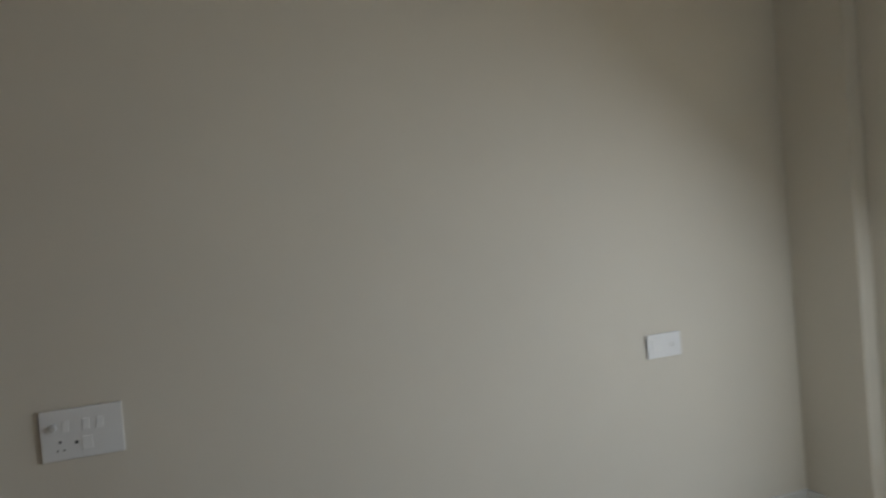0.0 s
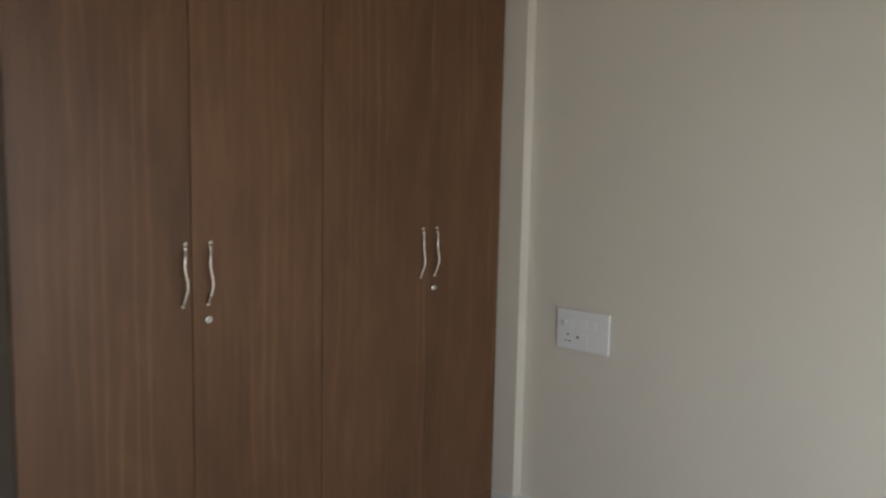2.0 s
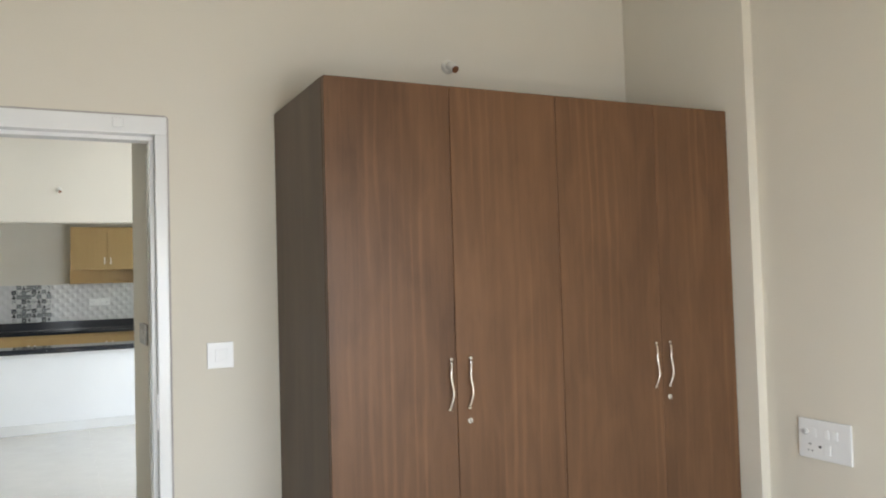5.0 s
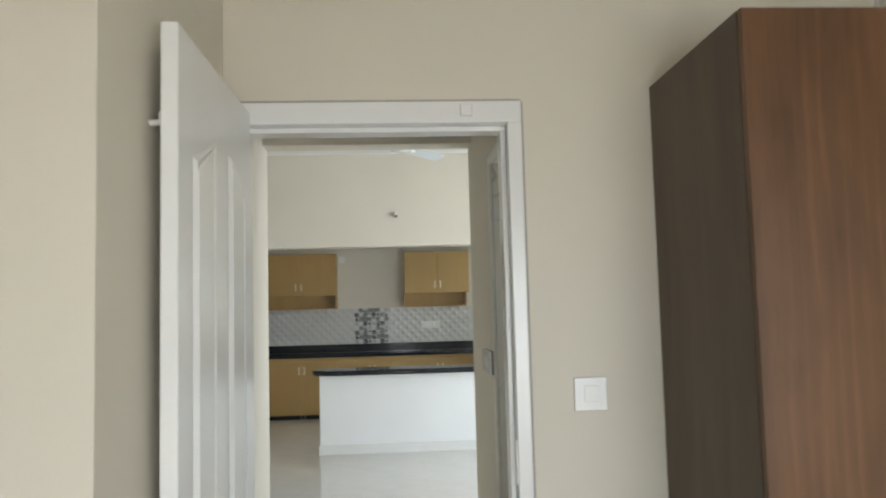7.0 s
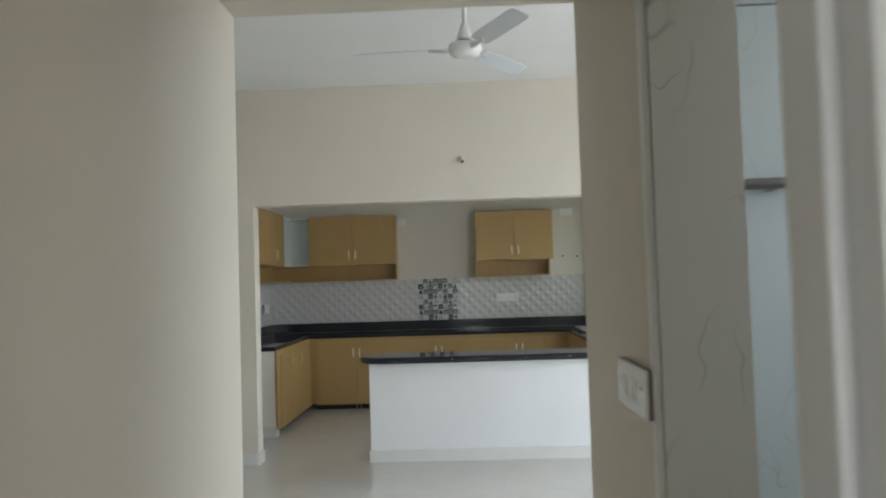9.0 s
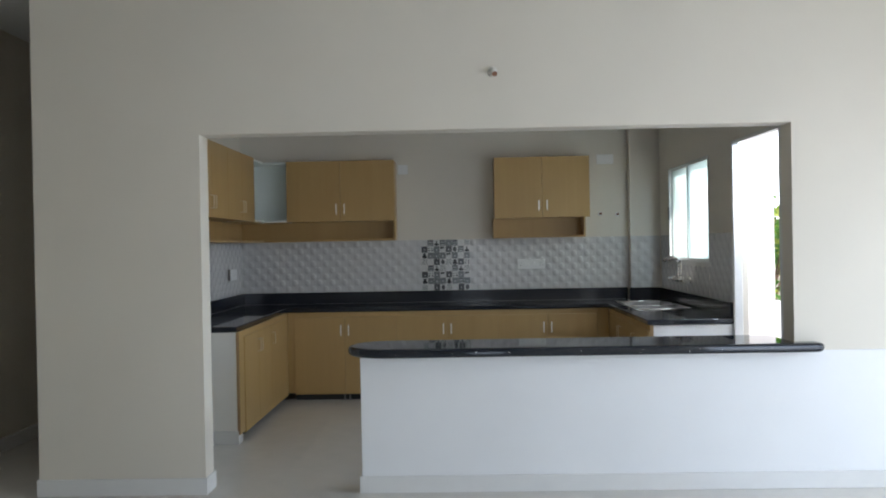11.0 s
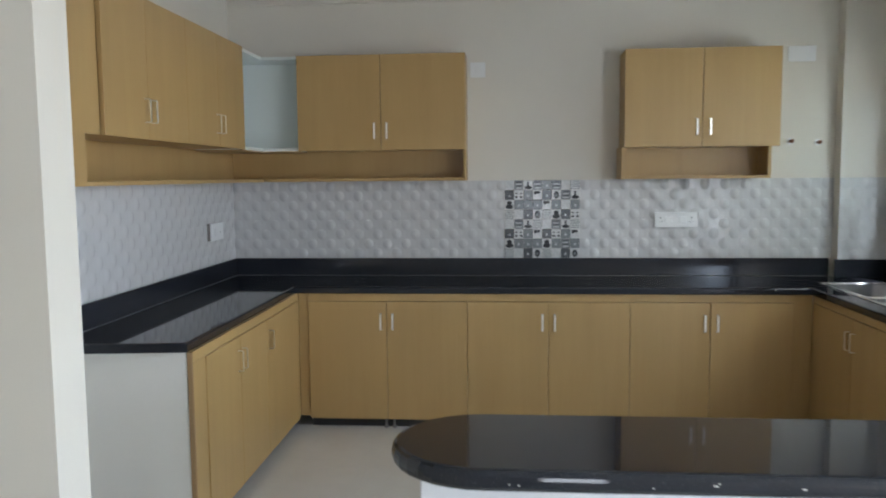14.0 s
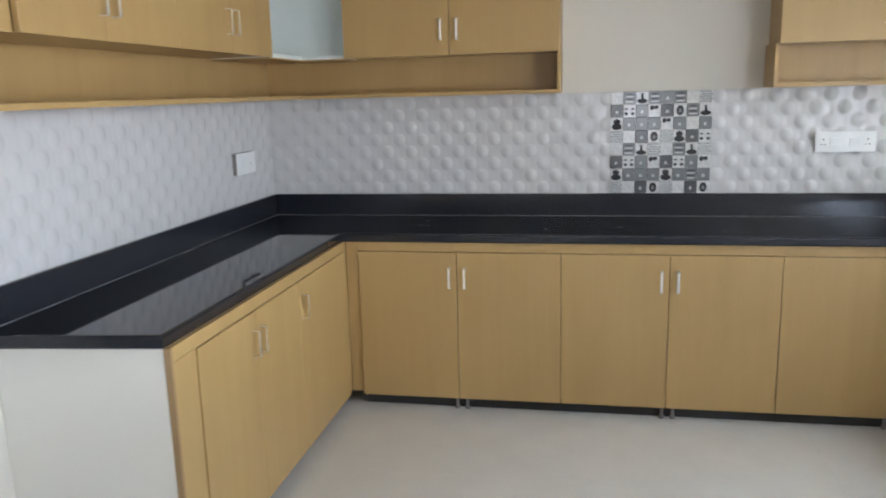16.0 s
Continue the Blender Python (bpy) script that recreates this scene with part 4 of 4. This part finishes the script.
for k in range(7):
    x, z, r = KX0 + .004 + .006 * k, CT1 + rnd.uniform(-.012, .006), rnd.uniform(.003, .007)
    bm = bmesh.new()
    bmesh.ops.create_icosphere(bm, subdivisions=1, radius=r)
    for v in bm.verts:
        v.co = Vector((x + v.co.x * rnd.uniform(.7, 1.5), LE - .086 + v.co.y * .7, z + v.co.z * rnd.uniform(.5, 1.1)))
    part("cement_lump", bm, PAINT_WARM_WHITE, top, "dried white cement on the slab end")


# ---- wall cabinets ----
UZ0, UZ1, NZ0 = 1.716, 2.312, 1.517
UF = 12.545


def wall_unit(root, x0, x1, sx0, sx1, seams, handles):
    """Two-door cabinet over an open nook, on the back wall."""
    bpart("carcass", (x0, UF + .022, UZ0, x1, KY1 - .002, UZ1 - .001), OAK, root)
    for (a, b), hx in zip(seams, handles):
        d = bpart("cabinet_door", (a + .0016, UF, UZ0 - .004, b - .0016, UF + .02, UZ1), OAK, root, bevel=0.0012)
        bow_handle(d, hx, UZ0 + .118, UF)
    bpart("nook_board", (sx0, UF + .03, NZ0, sx1, KY1 - .002, NZ0 + .018), OAK, root, bevel=0.001)
    bpart("nook_back", (sx0 if sx0 > 0 else KX0 + .012, KY1 - .012, NZ0 + .018, sx1, KY1 - .002, UZ0), OAK, root, bevel=0)
    bpart("nook_side", (sx1 - .018, UF + .03, NZ0 + .018, sx1, KY1 - .012, UZ0), OAK, root, bevel=0.001)


UL0 = -1.935
wl = thing("wall_cabinet", (-1.2, 12.65, NZ0), "oak-coloured laminate wall cabinet with two doors over an open nook", "wall cabinet", "wall cabinets")
wall_unit(wl, -1.722, -0.648, UL0 - .03, -0.646, [(-1.724, -1.186), (-1.186, -0.650)], [-1.186 - .04, -1.186 + .04])
wr = thing("wall_cabinet", (0.8, 12.65, NZ0), "oak-coloured laminate wall cabinet with two doors over an open nook", "wall cabinet", "wall cabinets")
wall_unit(wr, 0.340, 1.272, 0.325, 1.235, [(0.336, 0.808), (0.808, 1.276)], [0.808 - .035, 0.808 + .045])
bpart("nook_side", (0.325, UF + .03, NZ0 + .018, 0.343, KY1 - .012, UZ0 - .001), OAK, wr, bevel=0.001)

UL = -1.935                       # face of side wall cabinets
side_u = thing("side_wall_cabinet", (-2.1, 11.2, NZ0), "oak-coloured laminate wall cabinet, row of doors over open nook", "wall cabinet", "wall cabinets")
bpart("carcass", (KX0 + .001, 9.95, UZ0, UL - .022, 12.148, UZ1 - .001), OAK, side_u)
bm = bmesh.new()
ring = [(9.95, NZ0), (10.378, NZ0), (10.378, UZ0 - .004), (10.488, UZ0 - .004), (10.488, UZ1), (9.95, UZ1)]
fr, bk = [bm.verts.new((UL - .006, y, z)) for y, z in ring], [bm.verts.new((UL - .022, y, z)) for y, z in ring]
bm.faces.new(fr), bm.faces.new(bk[::-1])
for k in range(6):
    bm.faces.new((fr[k], bk[k], bk[(k + 1) % 6], fr[(k + 1) % 6]))
part("front_panel", bm, OAK, side_u)
US = [10.495, 10.895, 11.32, 11.735, 12.15]
for k, hy in enumerate((US[1] - .03, US[1] + .035, US[3] - .03, US[3] + .035)):
    d = part("cabinet_door", box(bmesh.new(), UL - .02, US[k] + .001, UZ0 - .004, UL, US[k + 1] - .001, UZ1, bevel=0.0012), OAK, side_u, at=(UL - .02, US[k + 1], 0))
    bow_handle(d, hy, UZ0 + .118, UL, "x")
    if k == 0:
        d.rotation_euler = (0, 0, radians(1.6))
bpart("nook_board", (KX0 + .001, 10.0, NZ0, UL - .03, KY1 - .002, NZ0 + .018), OAK, side_u, bevel=0.001)
bpart("nook_back", (KX0 + .001, 10.0, NZ0 + .018, KX0 + .011, KY1 - .002, UZ0 - .001), OAK, side_u, bevel=0)
bpart("nook_side", (KX0 + .011, 10.36, NZ0 + .018, UL - .0225, 10.378, UZ0 - .001), OAK, side_u, bevel=0.001)

corner = thing("corner_cabinet", (-2.1, 12.6, UZ0), "open corner wall cabinet with white interior and missing door", "wall cabinet", "wall cabinets")
L = [(KX0 + .004, 12.152), (UL - .02, 12.152), (UL - .02, UF + .02), (-1.724, UF + .02), (-1.724, KY1 - .013), (KX0 + .004, KY1 - .013)]
bm = bmesh.new()
prism(bm, L, UZ0 - .009, UZ0 - .0032)
part("underside", bm, OAK, corner, "oak-coloured underside board")
for nm, z0, z1 in (("bottom_board", UZ0 - .003, UZ0 + .016), ("top_board", UZ1 - .018, UZ1)):
    bm = bmesh.new()
    prism(bm, L, z0, z1)
    part(nm, bm, WHITE_LAM, corner)
bpart("back_panel", (KX0 + .013, KY1 - .012, UZ0, -1.724, KY1 - .003, UZ1), WHITE_LAM, corner, bevel=0)
bpart("back_panel", (KX0 + .003, 12.152, UZ0, KX0 + .012, KY1 - .003, UZ1), WHITE_LAM, corner, bevel=0)
bpart("side_panel", (KX0 + .013, 12.149, UZ0 + .017, UL - .02, 12.153, UZ1 - .019), WHITE_LAM, corner, bevel=0)
bpart("side_panel", (-1.727, UF + .02, UZ0 + .017, -1.7225, KY1 - .013, UZ1 - .019), WHITE_LAM, corner, bevel=0)

# pipe stubs above the counter
for x, z in ((1.417, 1.748), (1.590, 1.740)):
    st = thing("pipe_stub", (x, KY1, z), "short capped water pipe stub sticking out of the wall", "pipe stub", "pipe stubs")
    bm = bmesh.new()
    tube(bm, [(x, KY1, z), (x, KY1 - .012, z)], 0.020, 12)
    part("collar", bm, STEEL, st)
    bm = bmesh.new()
    tube(bm, [(x, KY1 - .01, z), (x, KY1 - .05, z), (x, KY1 - .055, z)], [0.013, 0.013, 0.009], 10)
    part("cap", bm, BROWN_STUB, st)

# ---- kitchen window and doorway ----
win = thing("window_1", (KX1 + .05, 11.76, 1.3), "white aluminium sliding window with two frosted panes", "window", kind="structure")
bm = bmesh.new()
fw = 0.014
for dims in ((KX1 - .006, WY0, WZ0, KX1 + .040, WY1, WZ0 + fw), (KX1 - .006, WY0, WZ1 - fw, KX1 + .040, WY1, WZ1), (KX1 - .006, WY0, WZ0 + fw, KX1 + .040, WY0 + fw, WZ1 - fw), (KX1 - .006, WY1 - fw, WZ0 + fw, KX1 + .040, WY1, WZ1 - fw)):
    box(bm, *dims, bevel=0.002)
part("window_frame", bm, ALU, win)
mid = 11.775
for k, (a, b, dx) in enumerate(((WY0 + fw, mid + .015, 0.001), (mid - .015, WY1 - fw, 0.021))):
    bm = bmesh.new()
    s = 0.014
    for dims in ((KX1 + dx, a, WZ0 + fw, KX1 + dx + .018, b, WZ0 + fw + s), (KX1 + dx, a, WZ1 - fw - s, KX1 + dx + .018, b, WZ1 - fw), (KX1 + dx, a, WZ0 + fw + s, KX1 + dx + .018, a + s, WZ1 - fw - s), (KX1 + dx, b - s, WZ0 + fw + s, KX1 + dx + .018, b, WZ1 - fw - s)):
        box(bm, *dims, bevel=0.002)
    sash = part("sash", bm, ALU, win)
    bm = bmesh.new()
    box(bm, KX1 + dx + .006, a + s, WZ0 + fw + s, KX1 + dx + .011, b - s, WZ1 - fw - s)
    pane = part("pane", bm, GLASS, sash, "frosted glass pane")
    pane.visible_shadow = False
bm = bmesh.new()
box(bm, KX1 - .014, WY1 - .02, 1.66, KX1 - .006, WY1 - .004, 1.78, bevel=0.002)
part("latch", bm, DARK, win, "black window latch")
bm = bmesh.new()
box(bm, KX1 - .006, WY0 - .035, WZ0 - .035, KX1 + .0, WY1 + .035, WZ0, bevel=0.002)
box(bm, KX1 - .006, WY1, WZ0, KX1 + .0, WY1 + .035, 1.52, bevel=0.002)
part("sill_border", bm, SKIRT, win, "white tile border round the window")

door_3 = thing("door_3", (KX1 + .07, 10.17, 0), "white painted door frame of the open kitchen back door", "door frame", kind="structure")
for nm, dims in (("door_frame", (KX1 - .006, KDY1 - .03, 0, KX1 + .056, KDY1, KDZ - .03)), ("door_frame", (KX1 - .006, KDY0, 0, KX1 + .056, KDY0 + .05, KDZ - .03)), ("door_head", (KX1 - .006, KDY0, KDZ - .03, KX1 + .056, KDY1, KDZ))):
    bpart(nm, dims, DOOR_PAINT, door_3, bevel=0.004)

# ---- ceiling fan ----
def ceiling_fan(fx, fy, fz, turn):
    fan = thing("ceiling_fan", (fx, fy, HZ), "white three-blade ceiling fan hanging at rest", "ceiling fan", "hall ceiling fans")
    bm = bmesh.new()
    tube(bm, [(fx, fy, HZ), (fx, fy, HZ - .05), (fx, fy, HZ - .085)], [0.062, 0.055, 0.018], 20)
    part("canopy", bm, PLASTIC, fan)
    bm = bmesh.new()
    tube(bm, [(fx, fy, HZ - .08), (fx, fy, fz + .13)], 0.0125, 12)
    part("downrod", bm, PLASTIC, fan)
    bm = bmesh.new()
    tube(bm, [(fx, fy, fz + .15), (fx, fy, fz + .10), (fx, fy, fz + .05)], [0.016, 0.034, 0.052], 20)
    part("lower_canopy", bm, PLASTIC, fan)
    bm = bmesh.new()
    tube(bm, [(fx, fy, fz + .048), (fx, fy, fz + .035), (fx, fy, fz + .005), (fx, fy, fz - .022), (fx, fy, fz - .036)], [0.05, 0.086, 0.094, 0.076, 0.04], 28)
    part("motor", bm, PLASTIC, fan)
    for a in (turn, turn + 120, turn + 240):
        bm = bmesh.new()
        c, s = math.cos(radians(a)), math.sin(radians(a))
        at = lambda r, w, h: (fx + c * r - s * w, fy + s * r + c * w, fz + .012 + h)
        rows = [(0.15, .042, .052), (0.25, .050, .060), (0.56, .050, .058), (0.60, .042, .045)]
        lo = [[bm.verts.new(at(r, -w0, .014)), bm.verts.new(at(r, w1, -.014))] for r, w0, w1 in rows]
        hi = [[bm.verts.new(at(r, -w0, .017)), bm.verts.new(at(r, w1, -.011))] for r, w0, w1 in rows]
        for p, q in zip(range(3), range(1, 4)):
            bm.faces.new((lo[p][0], lo[q][0], lo[q][1], lo[p][1]))
            bm.faces.new((hi[p][0], hi[p][1], hi[q][1], hi[q][0]))
            bm.faces.new((lo[p][0], hi[p][0], hi[q][0], lo[q][0]))
            bm.faces.new((lo[p][1], lo[q][1], hi[q][1], hi[p][1]))
        bm.faces.new((lo[0][0], lo[0][1], hi[0][1], hi[0][0]))
        bm.faces.new((lo[3][0], hi[3][0], hi[3][1], lo[3][1]))
        blade = part("blade", bm, BLADE_SHADE, fan)
        bm = bmesh.new()
        tube(bm, [at(0.07, 0, -.004), at(0.12, .005, -.006), at(0.20, .01, -.004)], [0.018, 0.014, 0.010], 8)
        part("blade_iron", bm, STEEL, blade)


ceiling_fan(0.262, 7.15, 2.705, 176)
ceiling_fan(-1.66, 7.20, 2.705, 2)

# ---- outside the kitchen door ----
structure("terrace", [(KX1 + .15, 8.6, -0.30, 9.0, 13.9, -0.02)], CONCRETE, "pale concrete terrace outside the kitchen door", "terrace")
structure("parapet", [(2.6, 13.9, -0.35, 9.0, 14.05, 0.74)], PAINT_WHITE, "low white terrace parapet in the sun", "parapet", bevel=0.01)
structure("wall_utility", [(KX1 + .152, 12.45, -0.35, 3.03, 12.6, 2.9)], PAINT_WHITE, "short white outside wall beside the kitchen window", "wall", bevel=0.01)


def shrub(at, height, width, count, seed):
    root = thing("shrub", at, "leafy green garden shrub with some yellow young leaves", "shrub", "garden shrubs")
    r = random.Random(seed)
    bm = bmesh.new()
    limbs = []
    for k in range(9):
        a, reach = r.uniform(0, 6.28), r.uniform(.25, .5) * width
        pts = [(at[0] + math.cos(a) * reach * u ** 1.3 + r.uniform(-.02, .02), at[1] + math.sin(a) * reach * u ** 1.3 + r.uniform(-.02, .02), at[2] + height * (.75 + .2 * r.random()) * u) for u in (0, .25, .5, .75, 1)]
        tube(bm, pts, [0.028, 0.02, 0.015, 0.010, 0.005], 6)
        limbs.append(pts)
    part("stem", bm, BARK, root)
    bm = bmesh.new()
    for k in range(count):
        p = Vector(r.choice(limbs)[r.choice((1, 2, 3, 3, 4, 4))]) + Vector((r.gauss(0, .11), r.gauss(0, .11), r.gauss(0, .11)))
        d = Vector((r.gauss(0, 1), r.gauss(0, 1), r.gauss(0, .6))).normalized()
        side_v = d.cross(Vector((r.gauss(0, 1), r.gauss(0, 1), r.gauss(0, 1)))).normalized()
        ln, wd = r.uniform(.07, .13), r.uniform(.022, .04)
        up = side_v.cross(d) * ln * .12
        v = [bm.verts.new(q) for q in (p, p + d * ln * .5 + side_v * wd + up, p + d * ln, p + d * ln * .5 - side_v * wd + up, p + d * ln * .5)]
        f1, f2, f3, f4 = bm.faces.new((v[0], v[4], v[1])), bm.faces.new((v[1], v[4], v[2])), bm.faces.new((v[2], v[4], v[3])), bm.faces.new((v[3], v[4], v[0]))
        if r.random() < .28:
            for f in (f1, f2, f3, f4):
                f.material_index = 1
    part("crown", bm, [LEAF, LEAF_YOUNG], root)


for k, (x, y, h, w) in enumerate(((3.75, 14.9, 2.6, 1.5), (4.6, 15.1, 2.4, 1.5), (5.5, 15.0, 2.7, 1.5), (6.4, 15.2, 2.5, 1.5))):
    shrub((x, y, -0.34), h, w, 1500, 11 + k)

HAZE = bpy.data.materials.new("bright_haze")
HAZE.use_nodes = True
hz = HAZE.node_tree.nodes["Principled BSDF"]
hz.inputs["Base Color"].default_value = (0.8, 0.8, 0.8, 1)
hz.inputs["Emission Color"].default_value = (0.93, 0.97, 1.0, 1)
hz.inputs["Emission Strength"].default_value = 2.2
structure("backdrop", [(-10, 80, -1, 130, 80.5, 40)], HAZE, "bright hazy white sky at the horizon", "sky")

# ---- wall tiles ----
RELIEF = {}


def relief_mesh(w, h, nx=72, nz=48, thick=0.008):
    """A glazed tile with staggered pillow relief, facing -y, from (0, 0) to (w, h)."""
    key = (round(w, 4), round(h, 4))
    if key in RELIEF:
        return RELIEF[key]
    cell = TH / 4
    vs, fs = [], []
    for j in range(nz + 1):
        for i in range(nx + 1):
            x, z = w * i / nx, h * j / nz
            a, c = math.floor(x / 0.064 + 1e-6), math.floor(z / cell + 1e-6)
            u, v = 2 * (x / 0.064 - a) - 1, 2 * (z / cell - c) - 1
            if (a + c) % 2:
                k = max(0.0, 1 - 1.1 * u * u - 0.9 * v * v)
                y = 0.0052 * k ** 0.7 * (0.78 + 0.22 * (1 - abs(u)))
            else:
                y = -0.0010 * max(0.0, 1 - 1.7 * abs(u)) * (1 - v * v)
            vs.append((x, -thick + .004 - y, z))
    n = nx + 1
    for j in range(nz):
        for i in range(nx):
            fs.append((j * n + i, j * n + i + 1, (j + 1) * n + i + 1, (j + 1) * n + i))
    me = bpy.data.meshes.new("relief_tile")
    base = len(vs)
    vs += [(0, 0, 0), (w, 0, 0), (w, 0, h), (0, 0, h)]
    c = (0, nx, nz * n + nx, nz * n)
    for k in range(4):
        fs.append((c[k], base + k, base + (k + 1) % 4, c[(k + 1) % 4]))
    me.from_pydata(vs, [], fs)
    me.polygons.foreach_set("use_smooth", [True] * (nx * nz) + [False] * 4)
    me.materials.append(TILE)
    me.update()
    RELIEF[key] = me
    return me


TZ0, TZ1, TW = 0.999, 1.514, 0.384
TH = (TZ1 - TZ0) / 2


def tile_run(root, start, end, put):
    """Two courses of relief tiles from start to end along a wall; put(s, z) gives the pose of a tile."""
    s = start
    while s < end - .004:
        w = min(TW, end - s)
        if w > 0.03:
            for row in (0, 1):
                ob = new("relief_tile", relief_mesh(w, TH, nx=max(8, round(72 * w / TW))))
                ob.parent = root
                ob.matrix_local = put(s, TZ0 + row * TH)
        s += TW


MX0, MX1 = -0.403, 0.090
back = thing("backsplash_back", (0, 0, 0), "glossy pale grey relief tiles with a mosaic panel above the back counter", "tiled backsplash", kind="structure")
tile_run(back, KX0 + .001, MX0 - .001, lambda s, z: pose(s, KY1, z))
tile_run(back, MX1 + .001, 1.70, lambda s, z: pose(s, KY1, z))
tile_run(back, 1.70, KX1 - .01, lambda s, z: pose(s, 12.704, z))
left = thing("backsplash_left", (0, 0, 0), "glossy pale grey relief tiles above the side counter", "tiled backsplash", kind="structure")
tile_run(left, 10.52, KY1 - .01, lambda s, z: pose(KX0, s, z, 0, 0, 90))
right = thing("backsplash_right", (0, 0, 0), "glossy pale grey relief tiles behind the sink", "tiled backsplash", kind="structure")


for s, z0, h, w in ((10.64, TZ0, TZ1 - TZ0, .515), (12.40, TZ0, TZ1 - TZ0, .28), (11.16, TZ0, WZ0 - .037 - TZ0, .62), (11.78, TZ0, WZ0 - .037 - TZ0, .615)):
    ob = new("relief_tile", relief_mesh(w, h, nx=max(8, round(72 * w / TW))))
    ob.parent = right
    ob.matrix_local = pose(KX1, s + w, z0, 0, 0, -90)

# mosaic panel of eight by eight little picture tiles
CELL = (MX1 - MX0) / 8
CZ = (TZ1 - TZ0) / 8
M_DARK = material("mosaic_dark", (0.085, 0.088, 0.092), 0.16, spec=0.5, var=0.1, scale=30, bump=0)
M_MID = material("mosaic_mid", (0.19, 0.20, 0.205), 0.16, spec=0.5, var=0.1, scale=30, bump=0)
M_PALE = material("mosaic_pale", (0.62, 0.62, 0.61), 0.14, spec=0.5, var=0.22, scale=70, bump=0)
M_INK = material("mosaic_ink", (0.022, 0.022, 0.024), 0.35, spec=0.2, var=0.1, bump=0)


def disc(bm, cx, cz, rx, rz, d):
    ring = [bm.verts.new((cx + rx * math.cos(a), d, cz + rz * math.sin(a))) for a in [2 * math.pi * k / 14 for k in range(14)]]
    return bm.faces.new(ring)


def mosaic_mesh(kind):
    bm = bmesh.new()
    w, h = CELL - .0016, CZ - .0016
    box(bm, 0, -.010, 0, w, -.001, h, bevel=0.0012)
    mats = [M_DARK if kind == "dark" else M_MID if kind in ("mid", "stripe") else M_PALE, M_INK, M_MID, M_PALE]
    fs = []
    d = -.0106
    if kind == "flask":
        fs = [disc(bm, w / 2, h * .28, w * .42, h * .25, d), disc(bm, w / 2, h * .55, w * .2, h * .2, d - .0001)]
        for k in (-1, 0, 1):
            fs.append(disc(bm, w * (.5 + .17 * k), h * (.68 + .1 * (k == 0)), w * .11, h * .16, d - .0002 * (k + 2)))
    elif kind == "bottle":
        fs = [disc(bm, w / 2, h * .24, w * .42, h * .19, d), disc(bm, w / 2, h * .55, w * .10, h * .3, d - .0003), disc(bm, w / 2, h * .8, w * .12, h * .07, d - .0005)]
    elif kind == "oval":
        fs = [disc(bm, w / 2, h * .48, w * .30, h * .40, d)]
        g = disc(bm, w * .5, h * .45, w * .13, h * .17, d - .0004)
        g.material_index = 2
    elif kind == "pair":
        for k in (-1, 1):
            fs += [disc(bm, w * (.5 + .26 * k), h * .28, w * .15, h * .12, d), disc(bm, w * (.5 + .26 * k), h * .66, w * .14, h * .07, d)]
    elif kind == "hex":
        for i in range(4):
            for j in range(5):
                g = disc(bm, w * (.12 + .25 * i + .12 * (j % 2)) * .93, h * (.12 + .19 * j), w * .085, h * .065, d)
                g.material_index = 2
    elif kind == "hang":
        fs = [disc(bm, w * .28, h * .72, w * .18, h * .20, d), disc(bm, w * .62, h * .76, w * .20, h * .15, d)]
    elif kind == "stripe":
        for j in range(4):
            g = disc(bm, w * .5, h * (.2 + .2 * j), w * .38, h * .05, d)
            g.material_index = 1 if j % 2 else 3
    elif kind in ("dark", "mid"):
        for k in (-1, 1):
            g = disc(bm, w * (.5 + .07 * k), h * .38, w * .05, h * .10, d)
            g.material_index = 3
        g = disc(bm, w * .5, h * .5, w * .05, h * .06, d - .0003)
        g.material_index = 3
    for f in fs:
        f.material_index = 1
    bmesh.ops.recalc_face_normals(bm, faces=[f for f in bm.faces if len(f.verts) == 4])
    for f in bm.faces:
        if len(f.verts) > 6 and f.normal.y > 0:
            f.normal_flip()
    me = bpy.data.meshes.new("mosaic_tile")
    bm.to_mesh(me)
    bm.free()
    for m in mats:
        me.materials.append(m)
    return me


KINDS = {k: mosaic_mesh(k) for k in ("dark", "mid", "flask", "bottle", "oval", "pair", "hex", "hang", "stripe", "pale")}
ROWS = (
    "hex pale dark oval hex pale dark oval", "flask mid mid mid flask mid stripe mid", "dark pair mid hang dark pair mid hang",
    "pale stripe bottle hex pale stripe bottle hex", "hex pale dark oval hex flask dark pair", "flask mid mid mid hang mid pale mid",
    "dark pair mid hang dark oval stripe bottle", "pale stripe bottle stripe mid stripe pale hex",
)
for j, line in enumerate(ROWS):
    for i, kind in enumerate(line.split()):
        ob = new("mosaic_tile", KINDS[kind])
        ob.parent = back
        ob.matrix_local = pose(MX0 + i * CELL + .0008, KY1, TZ0 + j * CZ + .0008)

# ---- floor tiles ----
FT = 0.80
me = bpy.data.meshes.new("floor_tile")
bm = bmesh.new()
box(bm, 0, 0, -.010, FT - .0004, FT - .0004, 0, bevel=0.0001)
bm.to_mesh(me)
bm.free()
me.materials.append(FLOOR)
for i in range(10):
    for j in range(17):
        x, y = -3.55 + .035 + i * FT - .02, -0.43 + j * FT
        if y + FT > 13.0 + .2 or x + FT > 4.4 + .2:
            continue
        ob = new("floor_tile", me)
        ob.parent = floor
        ob.location = (x, y, 0)
